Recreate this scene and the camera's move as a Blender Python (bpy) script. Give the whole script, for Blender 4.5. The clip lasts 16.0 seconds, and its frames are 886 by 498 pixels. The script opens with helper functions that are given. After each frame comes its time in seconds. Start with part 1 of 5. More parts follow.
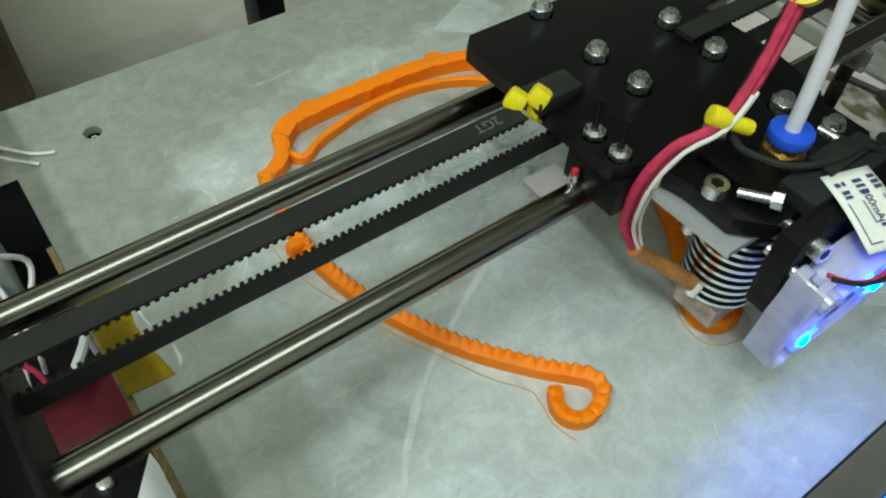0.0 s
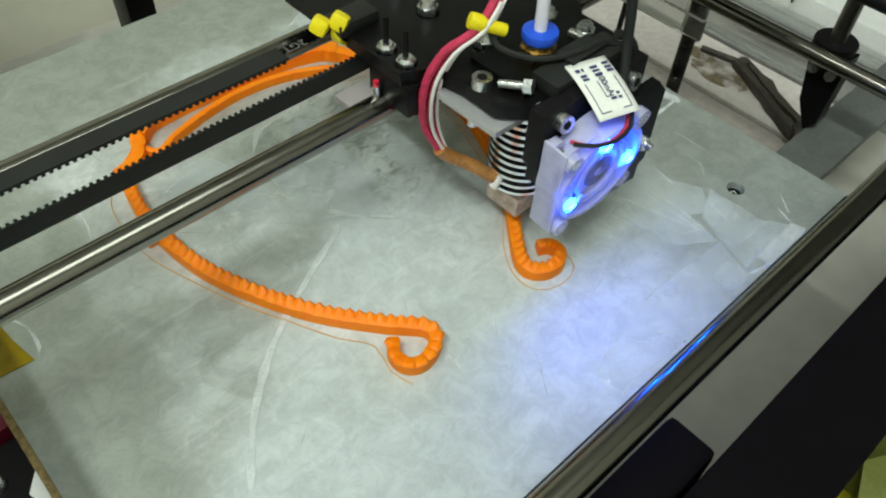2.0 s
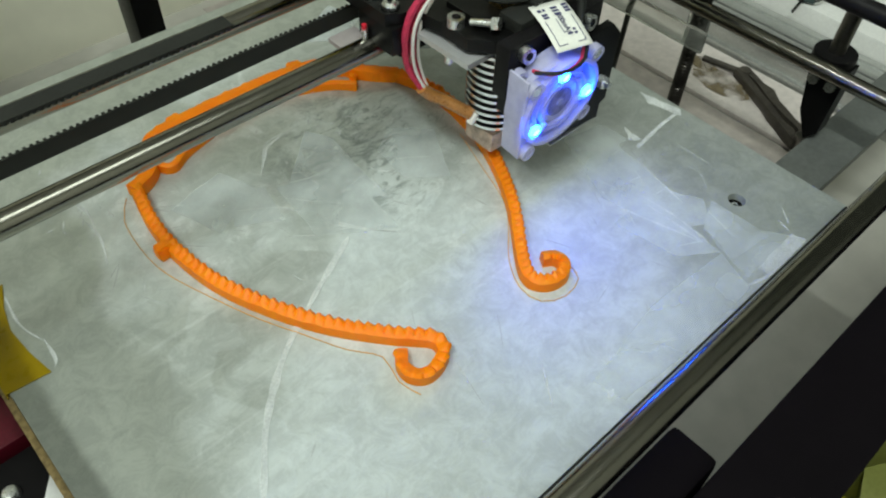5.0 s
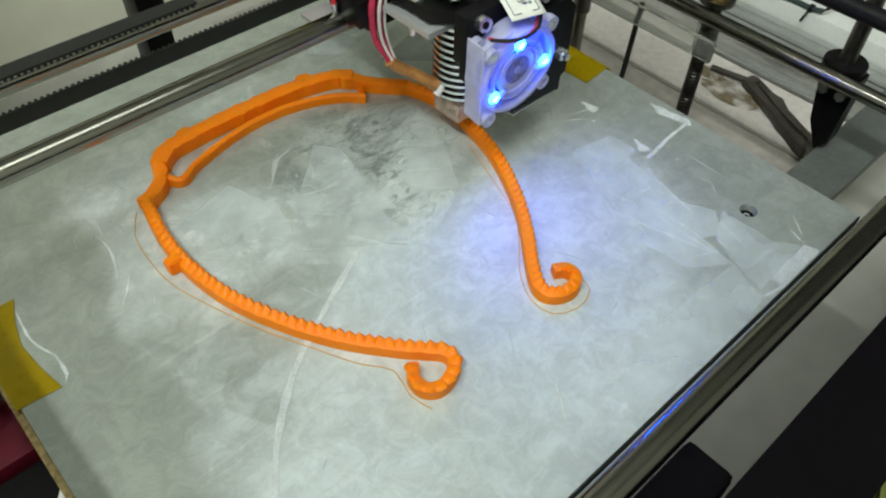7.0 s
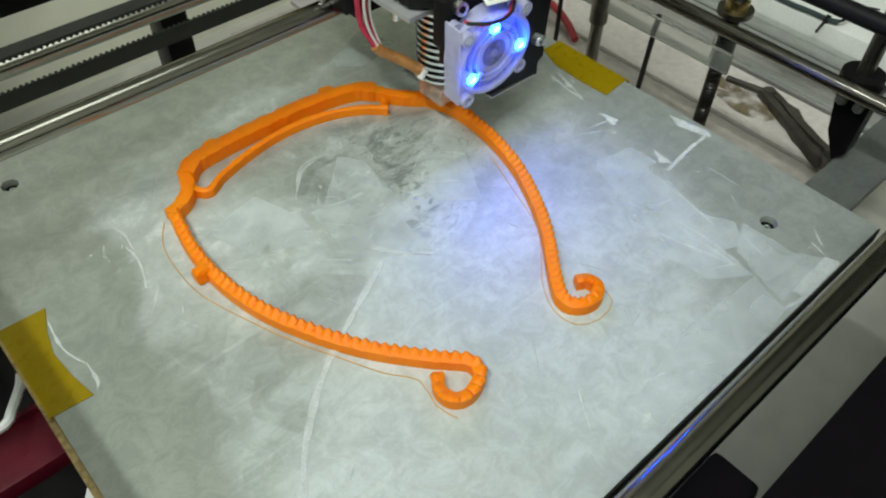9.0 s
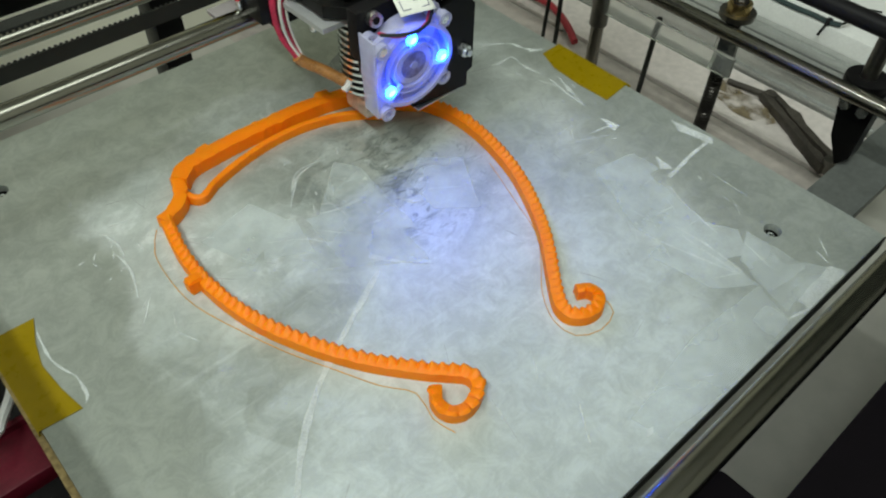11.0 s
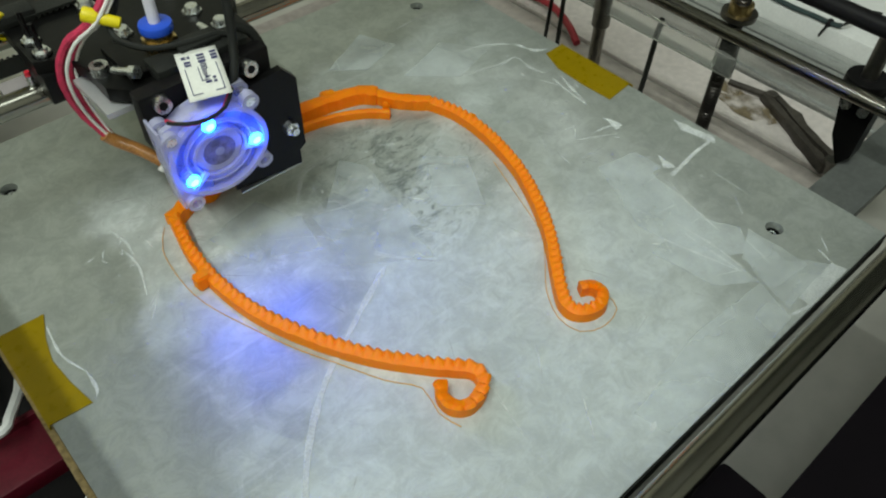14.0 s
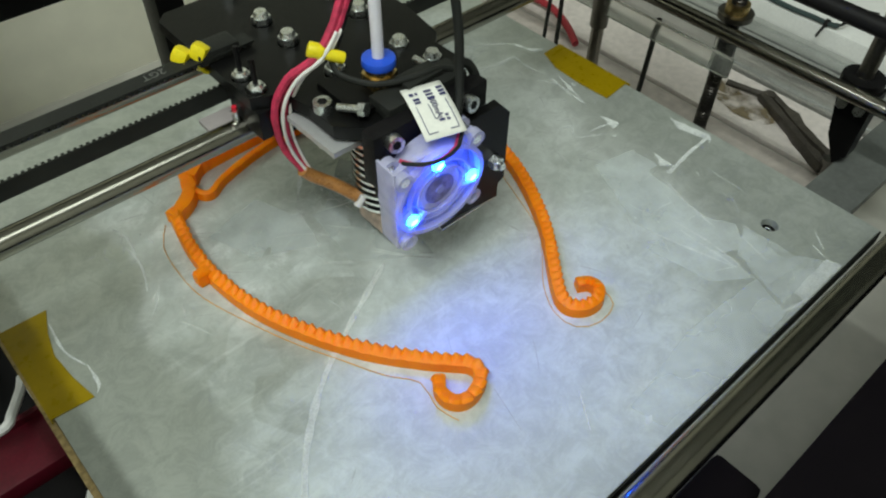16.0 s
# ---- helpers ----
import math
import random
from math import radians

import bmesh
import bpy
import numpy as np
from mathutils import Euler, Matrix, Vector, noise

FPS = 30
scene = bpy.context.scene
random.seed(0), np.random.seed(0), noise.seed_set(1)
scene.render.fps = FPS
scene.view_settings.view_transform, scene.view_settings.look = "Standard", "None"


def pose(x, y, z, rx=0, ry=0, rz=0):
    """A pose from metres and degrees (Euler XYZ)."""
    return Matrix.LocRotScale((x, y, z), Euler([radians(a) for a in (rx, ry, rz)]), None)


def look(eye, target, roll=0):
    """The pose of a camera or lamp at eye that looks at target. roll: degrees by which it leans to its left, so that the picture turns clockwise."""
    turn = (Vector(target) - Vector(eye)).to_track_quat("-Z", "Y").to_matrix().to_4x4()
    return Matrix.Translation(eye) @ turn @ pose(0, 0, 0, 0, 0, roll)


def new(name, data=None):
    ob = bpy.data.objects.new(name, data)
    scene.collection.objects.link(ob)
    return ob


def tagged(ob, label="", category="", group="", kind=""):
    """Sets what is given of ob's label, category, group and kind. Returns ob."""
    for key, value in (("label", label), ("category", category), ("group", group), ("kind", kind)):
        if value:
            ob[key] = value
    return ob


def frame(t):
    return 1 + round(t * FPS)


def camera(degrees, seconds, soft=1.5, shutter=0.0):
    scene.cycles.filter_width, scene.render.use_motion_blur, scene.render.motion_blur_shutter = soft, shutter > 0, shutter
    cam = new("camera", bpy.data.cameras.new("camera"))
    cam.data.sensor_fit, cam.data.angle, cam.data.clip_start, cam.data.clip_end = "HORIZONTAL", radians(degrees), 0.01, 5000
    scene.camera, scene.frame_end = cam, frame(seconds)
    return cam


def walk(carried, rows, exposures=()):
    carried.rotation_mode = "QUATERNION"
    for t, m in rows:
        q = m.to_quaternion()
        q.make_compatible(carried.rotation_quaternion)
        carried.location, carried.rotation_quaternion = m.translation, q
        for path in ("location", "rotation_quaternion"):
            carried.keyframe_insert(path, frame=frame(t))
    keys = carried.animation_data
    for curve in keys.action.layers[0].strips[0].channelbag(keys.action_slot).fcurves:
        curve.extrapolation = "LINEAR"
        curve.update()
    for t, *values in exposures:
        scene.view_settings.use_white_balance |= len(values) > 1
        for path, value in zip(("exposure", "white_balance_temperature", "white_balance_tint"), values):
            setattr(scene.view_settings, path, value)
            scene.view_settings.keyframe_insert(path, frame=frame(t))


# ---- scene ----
# ---- camera ----
cam = camera(60.0, 16.0, soft=2.1, shutter=0.0)
PATH = [
    (0, (-0.1325, -0.1377, 0.1924), (-0.0119, 0.0121, -0.0379), 3.37),
    (0.5, (-0.1340, -0.1588, 0.2052), (-0.0026, -0.0166, -0.0240), 3.22),
    (1, (-0.1257, -0.1787, 0.2030), (0.0093, -0.0397, -0.0260), 3.38),
    (1.5, (-0.1206, -0.1798, 0.2008), (0.0160, -0.0410, -0.0275), 3.08),
    (2, (-0.1200, -0.1758, 0.2010), (0.0173, -0.0381, -0.0275), 3.19),
    (2.5, (-0.1191, -0.1755, 0.2015), (0.0181, -0.0371, -0.0266), 2.93),
    (3, (-0.1192, -0.1769, 0.2002), (0.0185, -0.0386, -0.0276), 3.06),
    (3.5, (-0.1176, -0.1762, 0.2017), (0.0201, -0.0380, -0.0262), 3.11),
    (4, (-0.1191, -0.1762, 0.2041), (0.0187, -0.0380, -0.0238), 3.11),
    (6.5, (-0.1229, -0.1760, 0.2072), (0.0137, -0.0324, -0.0180), 1.64),
    (7, (-0.1220, -0.1743, 0.2064), (0.0153, -0.0305, -0.0183), 1.76),
    (7.5, (-0.1232, -0.1725, 0.2076), (0.0142, -0.0285, -0.0168), 1.80),
    (8, (-0.1257, -0.1714, 0.2092), (0.0106, -0.0256, -0.0148), 1.38),
    (8.5, (-0.1270, -0.1698, 0.2094), (0.0091, -0.0228, -0.0139), 1.26),
    (9, (-0.1267, -0.1718, 0.2095), (0.0094, -0.0240, -0.0132), 1.14),
    (11.5, (-0.1222, -0.1670, 0.2073), (0.0144, -0.0197, -0.0154), 1.35),
    (12, (-0.1239, -0.1695, 0.2080), (0.0128, -0.0212, -0.0141), 1.19),
    (12.5, (-0.1249, -0.1699, 0.2081), (0.0120, -0.0220, -0.0142), 1.29),
    (13, (-0.1239, -0.1689, 0.2081), (0.0127, -0.0209, -0.0142), 1.26),
    (13.5, (-0.1251, -0.1683, 0.2078), (0.0117, -0.0203, -0.0144), 1.32),
    (14, (-0.1259, -0.1688, 0.2085), (0.0109, -0.0208, -0.0138), 1.31),
    (14.5, (-0.1255, -0.1702, 0.2088), (0.0113, -0.0220, -0.0133), 1.24),
    (15, (-0.1266, -0.1706, 0.2088), (0.0105, -0.0221, -0.0128), 1.26),
    (15.5, (-0.1271, -0.1708, 0.2088), (0.0102, -0.0227, -0.0130), 1.40),
    (16, (-0.1274, -0.1720, 0.2091), (0.0096, -0.0232, -0.0125), 1.16),
]
walk(cam, [(t, look(eye, target, roll)) for t, eye, target, roll in PATH], [(0.0, -0.06, 6250, 4), (0.6, 0.05, 6250, 3), (1.5, 0.10, 6500, 8), (4.0, 0.06, 6500, 8), (7.0, 0.04, 6500, 10), (9.0, 0.05, 6500, 10), (11.5, -0.12, 6500, 9), (13.0, -0.22, 6500, 9), (14.5, -0.22, 6500, 9), (16.0, -0.12, 6500, 10)])

# ---- light ----
world = bpy.data.worlds.new("room_air")
scene.world = world
world.use_nodes = True
world.node_tree.nodes["Background"].inputs[0].default_value = (0.9, 1.0, 0.88, 1)
world.node_tree.nodes["Background"].inputs[1].default_value = 0.02
scene.view_settings.exposure = 0.0

# a tube lamp hung west of the bench, parallel to its short side, and the ceiling panel
tube_data = bpy.data.lights.new("bench_tube", "AREA")
tube_data.shape, tube_data.size, tube_data.size_y = "RECTANGLE", 0.05, 1.3
tube_data.energy, tube_data.color = 16.0, (0.92, 1.0, 0.93)
tube_lamp = new("bench_tube", tube_data)
tube_lamp.matrix_world = pose(-0.77, -0.25, 1.50, 0, -25, 0)
panel_data = bpy.data.lights.new("ceiling_panel", "AREA")
panel_data.shape, panel_data.size, panel_data.size_y = "RECTANGLE", 1.8, 0.5
panel_data.energy, panel_data.color = 13.5, (0.90, 1.0, 0.95)
panel_lamp = new("ceiling_panel", panel_data)
panel_lamp.matrix_world = pose(-0.50, -0.42, 1.68)


# ---- helpers ----
MM = 0.001


def mat(name, color, rough=0.5, metal=0.0, vary=0.15, scale=60.0, bump=0.0, bump_scale=400.0, transmission=0.0, ior=1.45, coat=0.0, spec=0.5, alpha=1.0):
    """A surface with two scales of colour change and fine relief."""
    m = bpy.data.materials.new(name)
    m.use_nodes = True
    nt = m.node_tree
    b = nt.nodes["Principled BSDF"]
    b.inputs["Roughness"].default_value, b.inputs["Metallic"].default_value = rough, metal
    b.inputs["Transmission Weight"].default_value, b.inputs["IOR"].default_value = transmission, ior
    b.inputs["Alpha"].default_value = alpha
    b.inputs["Coat Weight"].default_value, b.inputs["Specular IOR Level"].default_value = coat, spec
    co = nt.nodes.new("ShaderNodeTexCoord")
    big, fine = nt.nodes.new("ShaderNodeTexNoise"), nt.nodes.new("ShaderNodeTexNoise")
    big.inputs["Scale"].default_value, fine.inputs["Scale"].default_value = scale, scale * 9
    big.inputs["Detail"].default_value = fine.inputs["Detail"].default_value = 4
    nt.links.new(co.outputs["Object"], big.inputs["Vector"]), nt.links.new(co.outputs["Object"], fine.inputs["Vector"])
    add = nt.nodes.new("ShaderNodeMath")
    add.operation = "ADD"
    nt.links.new(big.outputs["Fac"], add.inputs[0]), nt.links.new(fine.outputs["Fac"], add.inputs[1])
    ramp = nt.nodes.new("ShaderNodeMapRange")
    ramp.inputs["From Min"].default_value, ramp.inputs["From Max"].default_value = 0.7, 1.3
    ramp.inputs["To Min"].default_value, ramp.inputs["To Max"].default_value = 1 - vary, 1 + vary
    nt.links.new(add.outputs[0], ramp.inputs["Value"])
    mul = nt.nodes.new("ShaderNodeVectorMath")
    mul.operation = "SCALE"
    mul.inputs[0].default_value = color
    nt.links.new(ramp.outputs[0], mul.inputs["Scale"])
    nt.links.new(mul.outputs[0], b.inputs["Base Color"])
    rr = nt.nodes.new("ShaderNodeMapRange")
    rr.inputs["From Min"].default_value, rr.inputs["From Max"].default_value = 0.3, 0.7
    rr.inputs["To Min"].default_value, rr.inputs["To Max"].default_value = rough * 0.85, min(1, rough * 1.15)
    nt.links.new(fine.outputs["Fac"], rr.inputs["Value"]), nt.links.new(rr.outputs[0], b.inputs["Roughness"])
    if bump:
        tex, bp = nt.nodes.new("ShaderNodeTexNoise"), nt.nodes.new("ShaderNodeBump")
        tex.inputs["Scale"].default_value, tex.inputs["Detail"].default_value = bump_scale, 3
        bp.inputs["Strength"].default_value, bp.inputs["Distance"].default_value = bump, 0.0005
        nt.links.new(co.outputs["Object"], tex.inputs["Vector"]), nt.links.new(tex.outputs["Fac"], bp.inputs["Height"])
        nt.links.new(bp.outputs["Normal"], b.inputs["Normal"])
    return m


def glow(name, color, strength):
    m = bpy.data.materials.new(name)
    m.use_nodes = True
    b = m.node_tree.nodes["Principled BSDF"]
    b.inputs["Base Color"].default_value = (*color, 1)
    b.inputs["Emission Color"].default_value, b.inputs["Emission Strength"].default_value = (*color, 1), strength
    return m


def link_mesh(name, bm, material, parent=None, label="", smooth=True, bevel=0.0):
    if bevel:
        bmesh.ops.bevel(bm, geom=[e for e in bm.edges if e.is_manifold and e.calc_face_angle(0) > 0.6], offset=bevel, segments=2, affect="EDGES", profile=0.6)
    bmesh.ops.recalc_face_normals(bm, faces=bm.faces)
    me = bpy.data.meshes.new(name)
    bm.to_mesh(me)
    bm.free()
    if smooth:
        me.polygons.foreach_set("use_smooth", [True] * len(me.polygons))
        me.set_sharp_from_angle(angle=radians(38))
    me.materials.append(material)
    ob = new(name, me)
    if parent is not None:
        ob.parent = parent
    if label:
        ob["label"] = label
    return ob


def part(name, bm, material, parent, label="", smooth=True, bevel=0.0):
    return link_mesh(name, bm, material, parent, label, smooth, bevel)


def empty(name, x=0.0, y=0.0, z=0.0):
    ob = new(name)
    ob.empty_display_size = 0.01
    ob.location = (x, y, z)
    return ob


def box(x0, x1, y0, y1, z0, z1, bm=None):
    bm = bm or bmesh.new()
    c = bmesh.ops.create_cube(bm, size=1)["verts"]
    for v in c:
        v.co = Vector(((x0 + x1) / 2 + v.co.x * (x1 - x0), (y0 + y1) / 2 + v.co.y * (y1 - y0), (z0 + z1) / 2 + v.co.z * (z1 - z0)))
    return bm


def rod(p0, p1, r, n=20, r2=None, bm=None):
    bm = bm or bmesh.new()
    p0, p1 = Vector(p0), Vector(p1)
    d = p1 - p0
    m = Matrix.Translation((p0 + p1) / 2) @ d.to_track_quat("Z", "Y").to_matrix().to_4x4()
    bmesh.ops.create_cone(bm, cap_ends=True, segments=n, radius1=r, radius2=r if r2 is None else r2, depth=d.length, matrix=m)
    return bm


def prism(poly, z0, z1, bm=None):
    bm = bm or bmesh.new()
    lo, hi = [bm.verts.new((x, y, z0)) for x, y in poly], [bm.verts.new((x, y, z1)) for x, y in poly]
    bm.faces.new(hi), bm.faces.new(lo[::-1])
    for i in range(len(poly)):
        j = (i + 1) % len(poly)
        bm.faces.new((lo[i], lo[j], hi[j], hi[i]))
    return bm


def smooth_path(pts, step, closed=False):
    """Points of a Catmull-Rom curve about one step apart."""
    p = [Vector(q) for q in pts]
    out = []
    for i in range(len(p) - 1):
        a, b, c, d = p[max(i - 1, 0)], p[i], p[i + 1], p[min(i + 2, len(p) - 1)]
        n = max(2, int((c - b).length / step))
        for k in range(n):
            t = k / n
            out.append(0.5 * ((2 * b) + (c - a) * t + (2 * a - 5 * b + 4 * c - d) * t * t + (3 * b - a - 3 * c + d) * t ** 3))
    return out + [p[-1]]


def tube(pts, r, n=8, step=0.004, bm=None, wobble=0.0):
    bm = bm or bmesh.new()
    path = smooth_path(pts, step)
    rings, side = [], None
    for i, q in enumerate(path):
        d = (path[min(i + 1, len(path) - 1)] - path[max(i - 1, 0)]).normalized()
        side = (d.orthogonal() if side is None else side - d * side.dot(d)).normalized()
        up = d.cross(side)
        rr = r * (1 + wobble * math.sin(i * 2.1))
        rings.append([bm.verts.new(q + rr * (math.cos(a) * side + math.sin(a) * up)) for a in (2 * math.pi * k / n for k in range(n))])
    for a, b in zip(rings, rings[1:]):
        for k in range(n):
            bm.faces.new((a[k], a[(k + 1) % n], b[(k + 1) % n], b[k]))
    bm.faces.new(rings[0][::-1]), bm.faces.new(rings[-1])
    return bm


def ring(cx, cz, r0, r1, y0, y1, n=40, bm=None):
    """A ring round the y axis."""
    bm = bm or bmesh.new()
    v = [[bm.verts.new((cx + r * math.cos(a), y, cz + r * math.sin(a))) for r, y in ((r0, y0), (r1, y0), (r1, y1), (r0, y1))] for a in (2 * math.pi * k / n for k in range(n))]
    for i in range(n):
        a, b = v[i], v[(i + 1) % n]
        for k in range(4):
            bm.faces.new((a[k], a[(k + 1) % 4], b[(k + 1) % 4], b[k]))
    return bm


def text_mesh(body, size):
    cu = bpy.data.curves.new("letters", "FONT")
    cu.body, cu.size, cu.align_x, cu.align_y, cu.extrude = body, size, "CENTER", "CENTER", 0.00004
    tmp = bpy.data.objects.new("letters", cu)
    me = bpy.data.meshes.new_from_object(tmp)
    bm = bmesh.new()
    bm.from_mesh(me)
    bpy.data.objects.remove(tmp)
    return bm


# ---- materials ----
def bed_material():
    m = bpy.data.materials.new("worn_aluminium")
    m.use_nodes = True
    nt, L = m.node_tree, m.node_tree.links
    b = nt.nodes["Principled BSDF"]
    co = nt.nodes.new("ShaderNodeTexCoord")

    def noise_at(scale, detail=5, rough=0.55, distort=0.0, stretch=None, turn=0.0):
        n = nt.nodes.new("ShaderNodeTexNoise")
        n.inputs["Scale"].default_value, n.inputs["Detail"].default_value = scale, detail
        n.inputs["Roughness"].default_value, n.inputs["Distortion"].default_value = rough, distort
        if stretch:
            mp = nt.nodes.new("ShaderNodeMapping")
            mp.inputs["Scale"].default_value, mp.inputs["Rotation"].default_value = stretch, (0, 0, turn)
            L.new(co.outputs["Object"], mp.inputs["Vector"]), L.new(mp.outputs[0], n.inputs["Vector"])
        else:
            L.new(co.outputs["Object"], n.inputs["Vector"])
        return n.outputs["Fac"]

    def ranged(s, a, c, lo=0.0, hi=1.0):
        n = nt.nodes.new("ShaderNodeMapRange")
        n.interpolation_type = "SMOOTHSTEP"
        for k, v in (("From Min", a), ("From Max", c), ("To Min", lo), ("To Max", hi)):
            n.inputs[k].default_value = v
        L.new(s, n.inputs["Value"])
        return n.outputs[0]

    def mixed(f, a, c):
        n = nt.nodes.new("ShaderNodeMix")
        n.data_type = "RGBA"
        L.new(f, n.inputs["Factor"])
        for sock, v in ((n.inputs[6], a), (n.inputs[7], c)):
            if isinstance(v, tuple):
                sock.default_value = (*v, 1)
            else:
                L.new(v, sock)
        return n.outputs[2]

    def times(a, c):
        n = nt.nodes.new("ShaderNodeMath")
        n.operation = "MULTIPLY"
        L.new(a, n.inputs[0])
        if isinstance(c, float):
            n.inputs[1].default_value = c
        else:
            L.new(c, n.inputs[1])
        return n.outputs[0]

    def at_most(a, c):
        n = nt.nodes.new("ShaderNodeMath")
        n.operation = "MAXIMUM"
        L.new(a, n.inputs[0]), L.new(c, n.inputs[1])
        return n.outputs[0]

    def plus(a, c, op="ADD"):
        n = nt.nodes.new("ShaderNodeMath")
        n.operation = op
        for k, v in ((0, a), (1, c)):
            if isinstance(v, float):
                n.inputs[k].default_value = v
            else:
                L.new(v, n.inputs[k])
        return n.outputs[0]

    def warped(scale, amount, detail):
        n, sh, sc, ad = nt.nodes.new("ShaderNodeTexNoise"), nt.nodes.new("ShaderNodeVectorMath"), nt.nodes.new("ShaderNodeVectorMath"), nt.nodes.new("ShaderNodeVectorMath")
        n.inputs["Scale"].default_value, n.inputs["Detail"].default_value, n.inputs["Roughness"].default_value = scale, detail, 0.62
        sh.operation, sc.operation, ad.operation = "SUBTRACT", "SCALE", "ADD"
        sh.inputs[1].default_value, sc.inputs["Scale"].default_value = (0.5, 0.5, 0.5), amount
        L.new(co.outputs["Object"], n.inputs["Vector"]), L.new(n.outputs["Color"], sh.inputs[0]), L.new(sh.outputs[0], sc.inputs[0])
        L.new(co.outputs["Object"], ad.inputs[0]), L.new(sc.outputs[0], ad.inputs[1])
        return ad.outputs[0]

    def parts_of(v):
        n = nt.nodes.new("ShaderNodeSeparateXYZ")
        L.new(v, n.inputs[0])
        return n.outputs[0], n.outputs[1]

    # dried film of glue over most of the plate, with ragged borders
    X, Y = parts_of(warped(26, 0.060, 8))
    # fade to the right and reach front left also paint the light's falloff
    zone = times(times(ranged(plus(X, times(Y, -0.25)), -0.104, -0.080), ranged(Y, 0.100, 0.078)), ranged(plus(X, times(Y, -0.15)), 0.128, 0.030, 0.12, 1.0))
    # a thicker coat in front of a curved wipe line
    X2, Y2 = parts_of(warped(9, 0.022, 3))
    wipe_side = plus(times(X2, 0.565), times(Y2, -0.825))
    thick = ranged(wipe_side, -0.004, 0.016)
    dist3 = nt.nodes.new("ShaderNodeVectorMath")
    dist3.operation = "DISTANCE"
    dist3.inputs[1].default_value = (0.016, 0.010, 0.0)
    L.new(warped(20, 0.03, 4), dist3.inputs[0])
    inner = ranged(dist3.outputs["Value"], 0.054, 0.018)
    cloud = ranged(noise_at(16, 6, 0.6, 0.6), 0.42, 0.62)
    flakes = ranged(noise_at(60, 8, 0.7, 0.8), 0.50, 0.66)
    wipes = at_most(ranged(noise_at(10, 5, 0.5, 0.5, (1, 2.0, 1), 0.5), 0.50, 0.62), ranged(noise_at(12, 5, 0.5, 0.5, (1, 2.2, 1), 1.9), 0.52, 0.62))
    vor = nt.nodes.new("ShaderNodeTexVoronoi")
    vor.inputs["Scale"].default_value, vor.inputs["Randomness"].default_value = 17, 1.0
    L.new(warped(22, 0.030, 3), vor.inputs["Vector"])
    sep = nt.nodes.new("ShaderNodeSeparateColor")
    L.new(vor.outputs["Color"], sep.inputs[0])
    patches = ranged(sep.outputs[0], 0.25, 0.85)
    haze = ranged(noise_at(9, 6, 0.55, 0.5), 0.36, 0.62)
    coat = plus(ranged(thick, 0, 1, 0.10, 0.44), plus(plus(times(patches, 0.14), times(haze, 0.24)), times(wipes, 0.16)))
    film = times(zone, coat)
    streaks = at_most(ranged(noise_at(9, 4, 0.55, 0.3, (1, 30, 1), -0.55), 0.60, 0.70), ranged(noise_at(8, 4, 0.55, 0.3, (1, 34, 1), 0.95), 0.61, 0.71))
    rim = times(times(zone, ranged(zone, 0.95, 0.25)), 1.5)
    white = at_most(times(times(streaks, zone), 0.22), at_most(times(times(rim, cloud), 0.8), times(times(times(flakes, cloud), zone), ranged(thick, 0, 1, 0.75, 0.40))))
    base = mixed(ranged(noise_at(7, 4), 0.35, 0.65), (0.39, 0.418, 0.374), (0.44, 0.468, 0.425))
    base = mixed(film, base, (0.57, 0.62, 0.625))
    base = mixed(times(white, 0.90), base, (0.74, 0.77, 0.76))
    grime = at_most(ranged(noise_at(34, 8, 0.75, 0.8, (1, 1.7, 1), 0.6), 0.47, 0.60), times(ranged(noise_at(110, 6, 0.7, 1.2, (1, 2.4, 1), -0.7), 0.54, 0.62), 0.9))
    base = mixed(times(at_most(times(grime, inner), times(grime, 0.10)), 0.82), base, (0.165, 0.19, 0.175))
    fine = ranged(noise_at(120, 6, 0.8, 0.6), 0.35, 0.65, 0.88, 1.10)
    tone = nt.nodes.new("ShaderNodeVectorMath")
    tone.operation = "SCALE"
    L.new(base, tone.inputs[0]), L.new(fine, tone.inputs["Scale"])
    base = tone.outputs[0]
    L.new(base, b.inputs["Base Color"])
    L.new(ranged(film, 0, 0.6, 0.55, 0.10), b.inputs["Metallic"])
    rough = mixed(film, (0.42,) * 3, (0.56,) * 3)
    rough = mixed(white, rough, (0.62,) * 3)
    L.new(rough, b.inputs["Roughness"])
    bp = nt.nodes.new("ShaderNodeBump")
    bp.inputs["Strength"].default_value, bp.inputs["Distance"].default_value = 0.12, 0.0003
    L.new(noise_at(220, 4, 0.7), bp.inputs["Height"]), L.new(bp.outputs["Normal"], b.inputs["Normal"])
    return m


ALU_BED = bed_material()
STEEL = mat("polished_steel", (0.25, 0.24, 0.205), 0.2, 1.0, 0.05, 20)
DULL_STEEL = mat("dull_steel", (0.20, 0.19, 0.17), 0.35, 1.0, 0.2, 90, 0.05)
DARK_STEEL = mat("oiled_dark_steel", (0.055, 0.050, 0.045), 0.35, 0.8, 0.3, 90, 0.05)
BRIGHT = mat("zinc_plate", (0.80, 0.82, 0.82), 0.28, 1.0, 0.1, 200)
CAST_ALU = mat("turned_aluminium", (0.82, 0.82, 0.82), 0.2, 1.0, 0.06, 120)
SATIN_ALU = mat("satin_aluminium", (0.52, 0.53, 0.51), 0.42, 0.8, 0.12, 60)
BLACK_ACRYLIC = mat("black_acrylic", (0.004, 0.004, 0.004), 0.35, 0, 0.25, 60, 0.03, 300, spec=0.22)
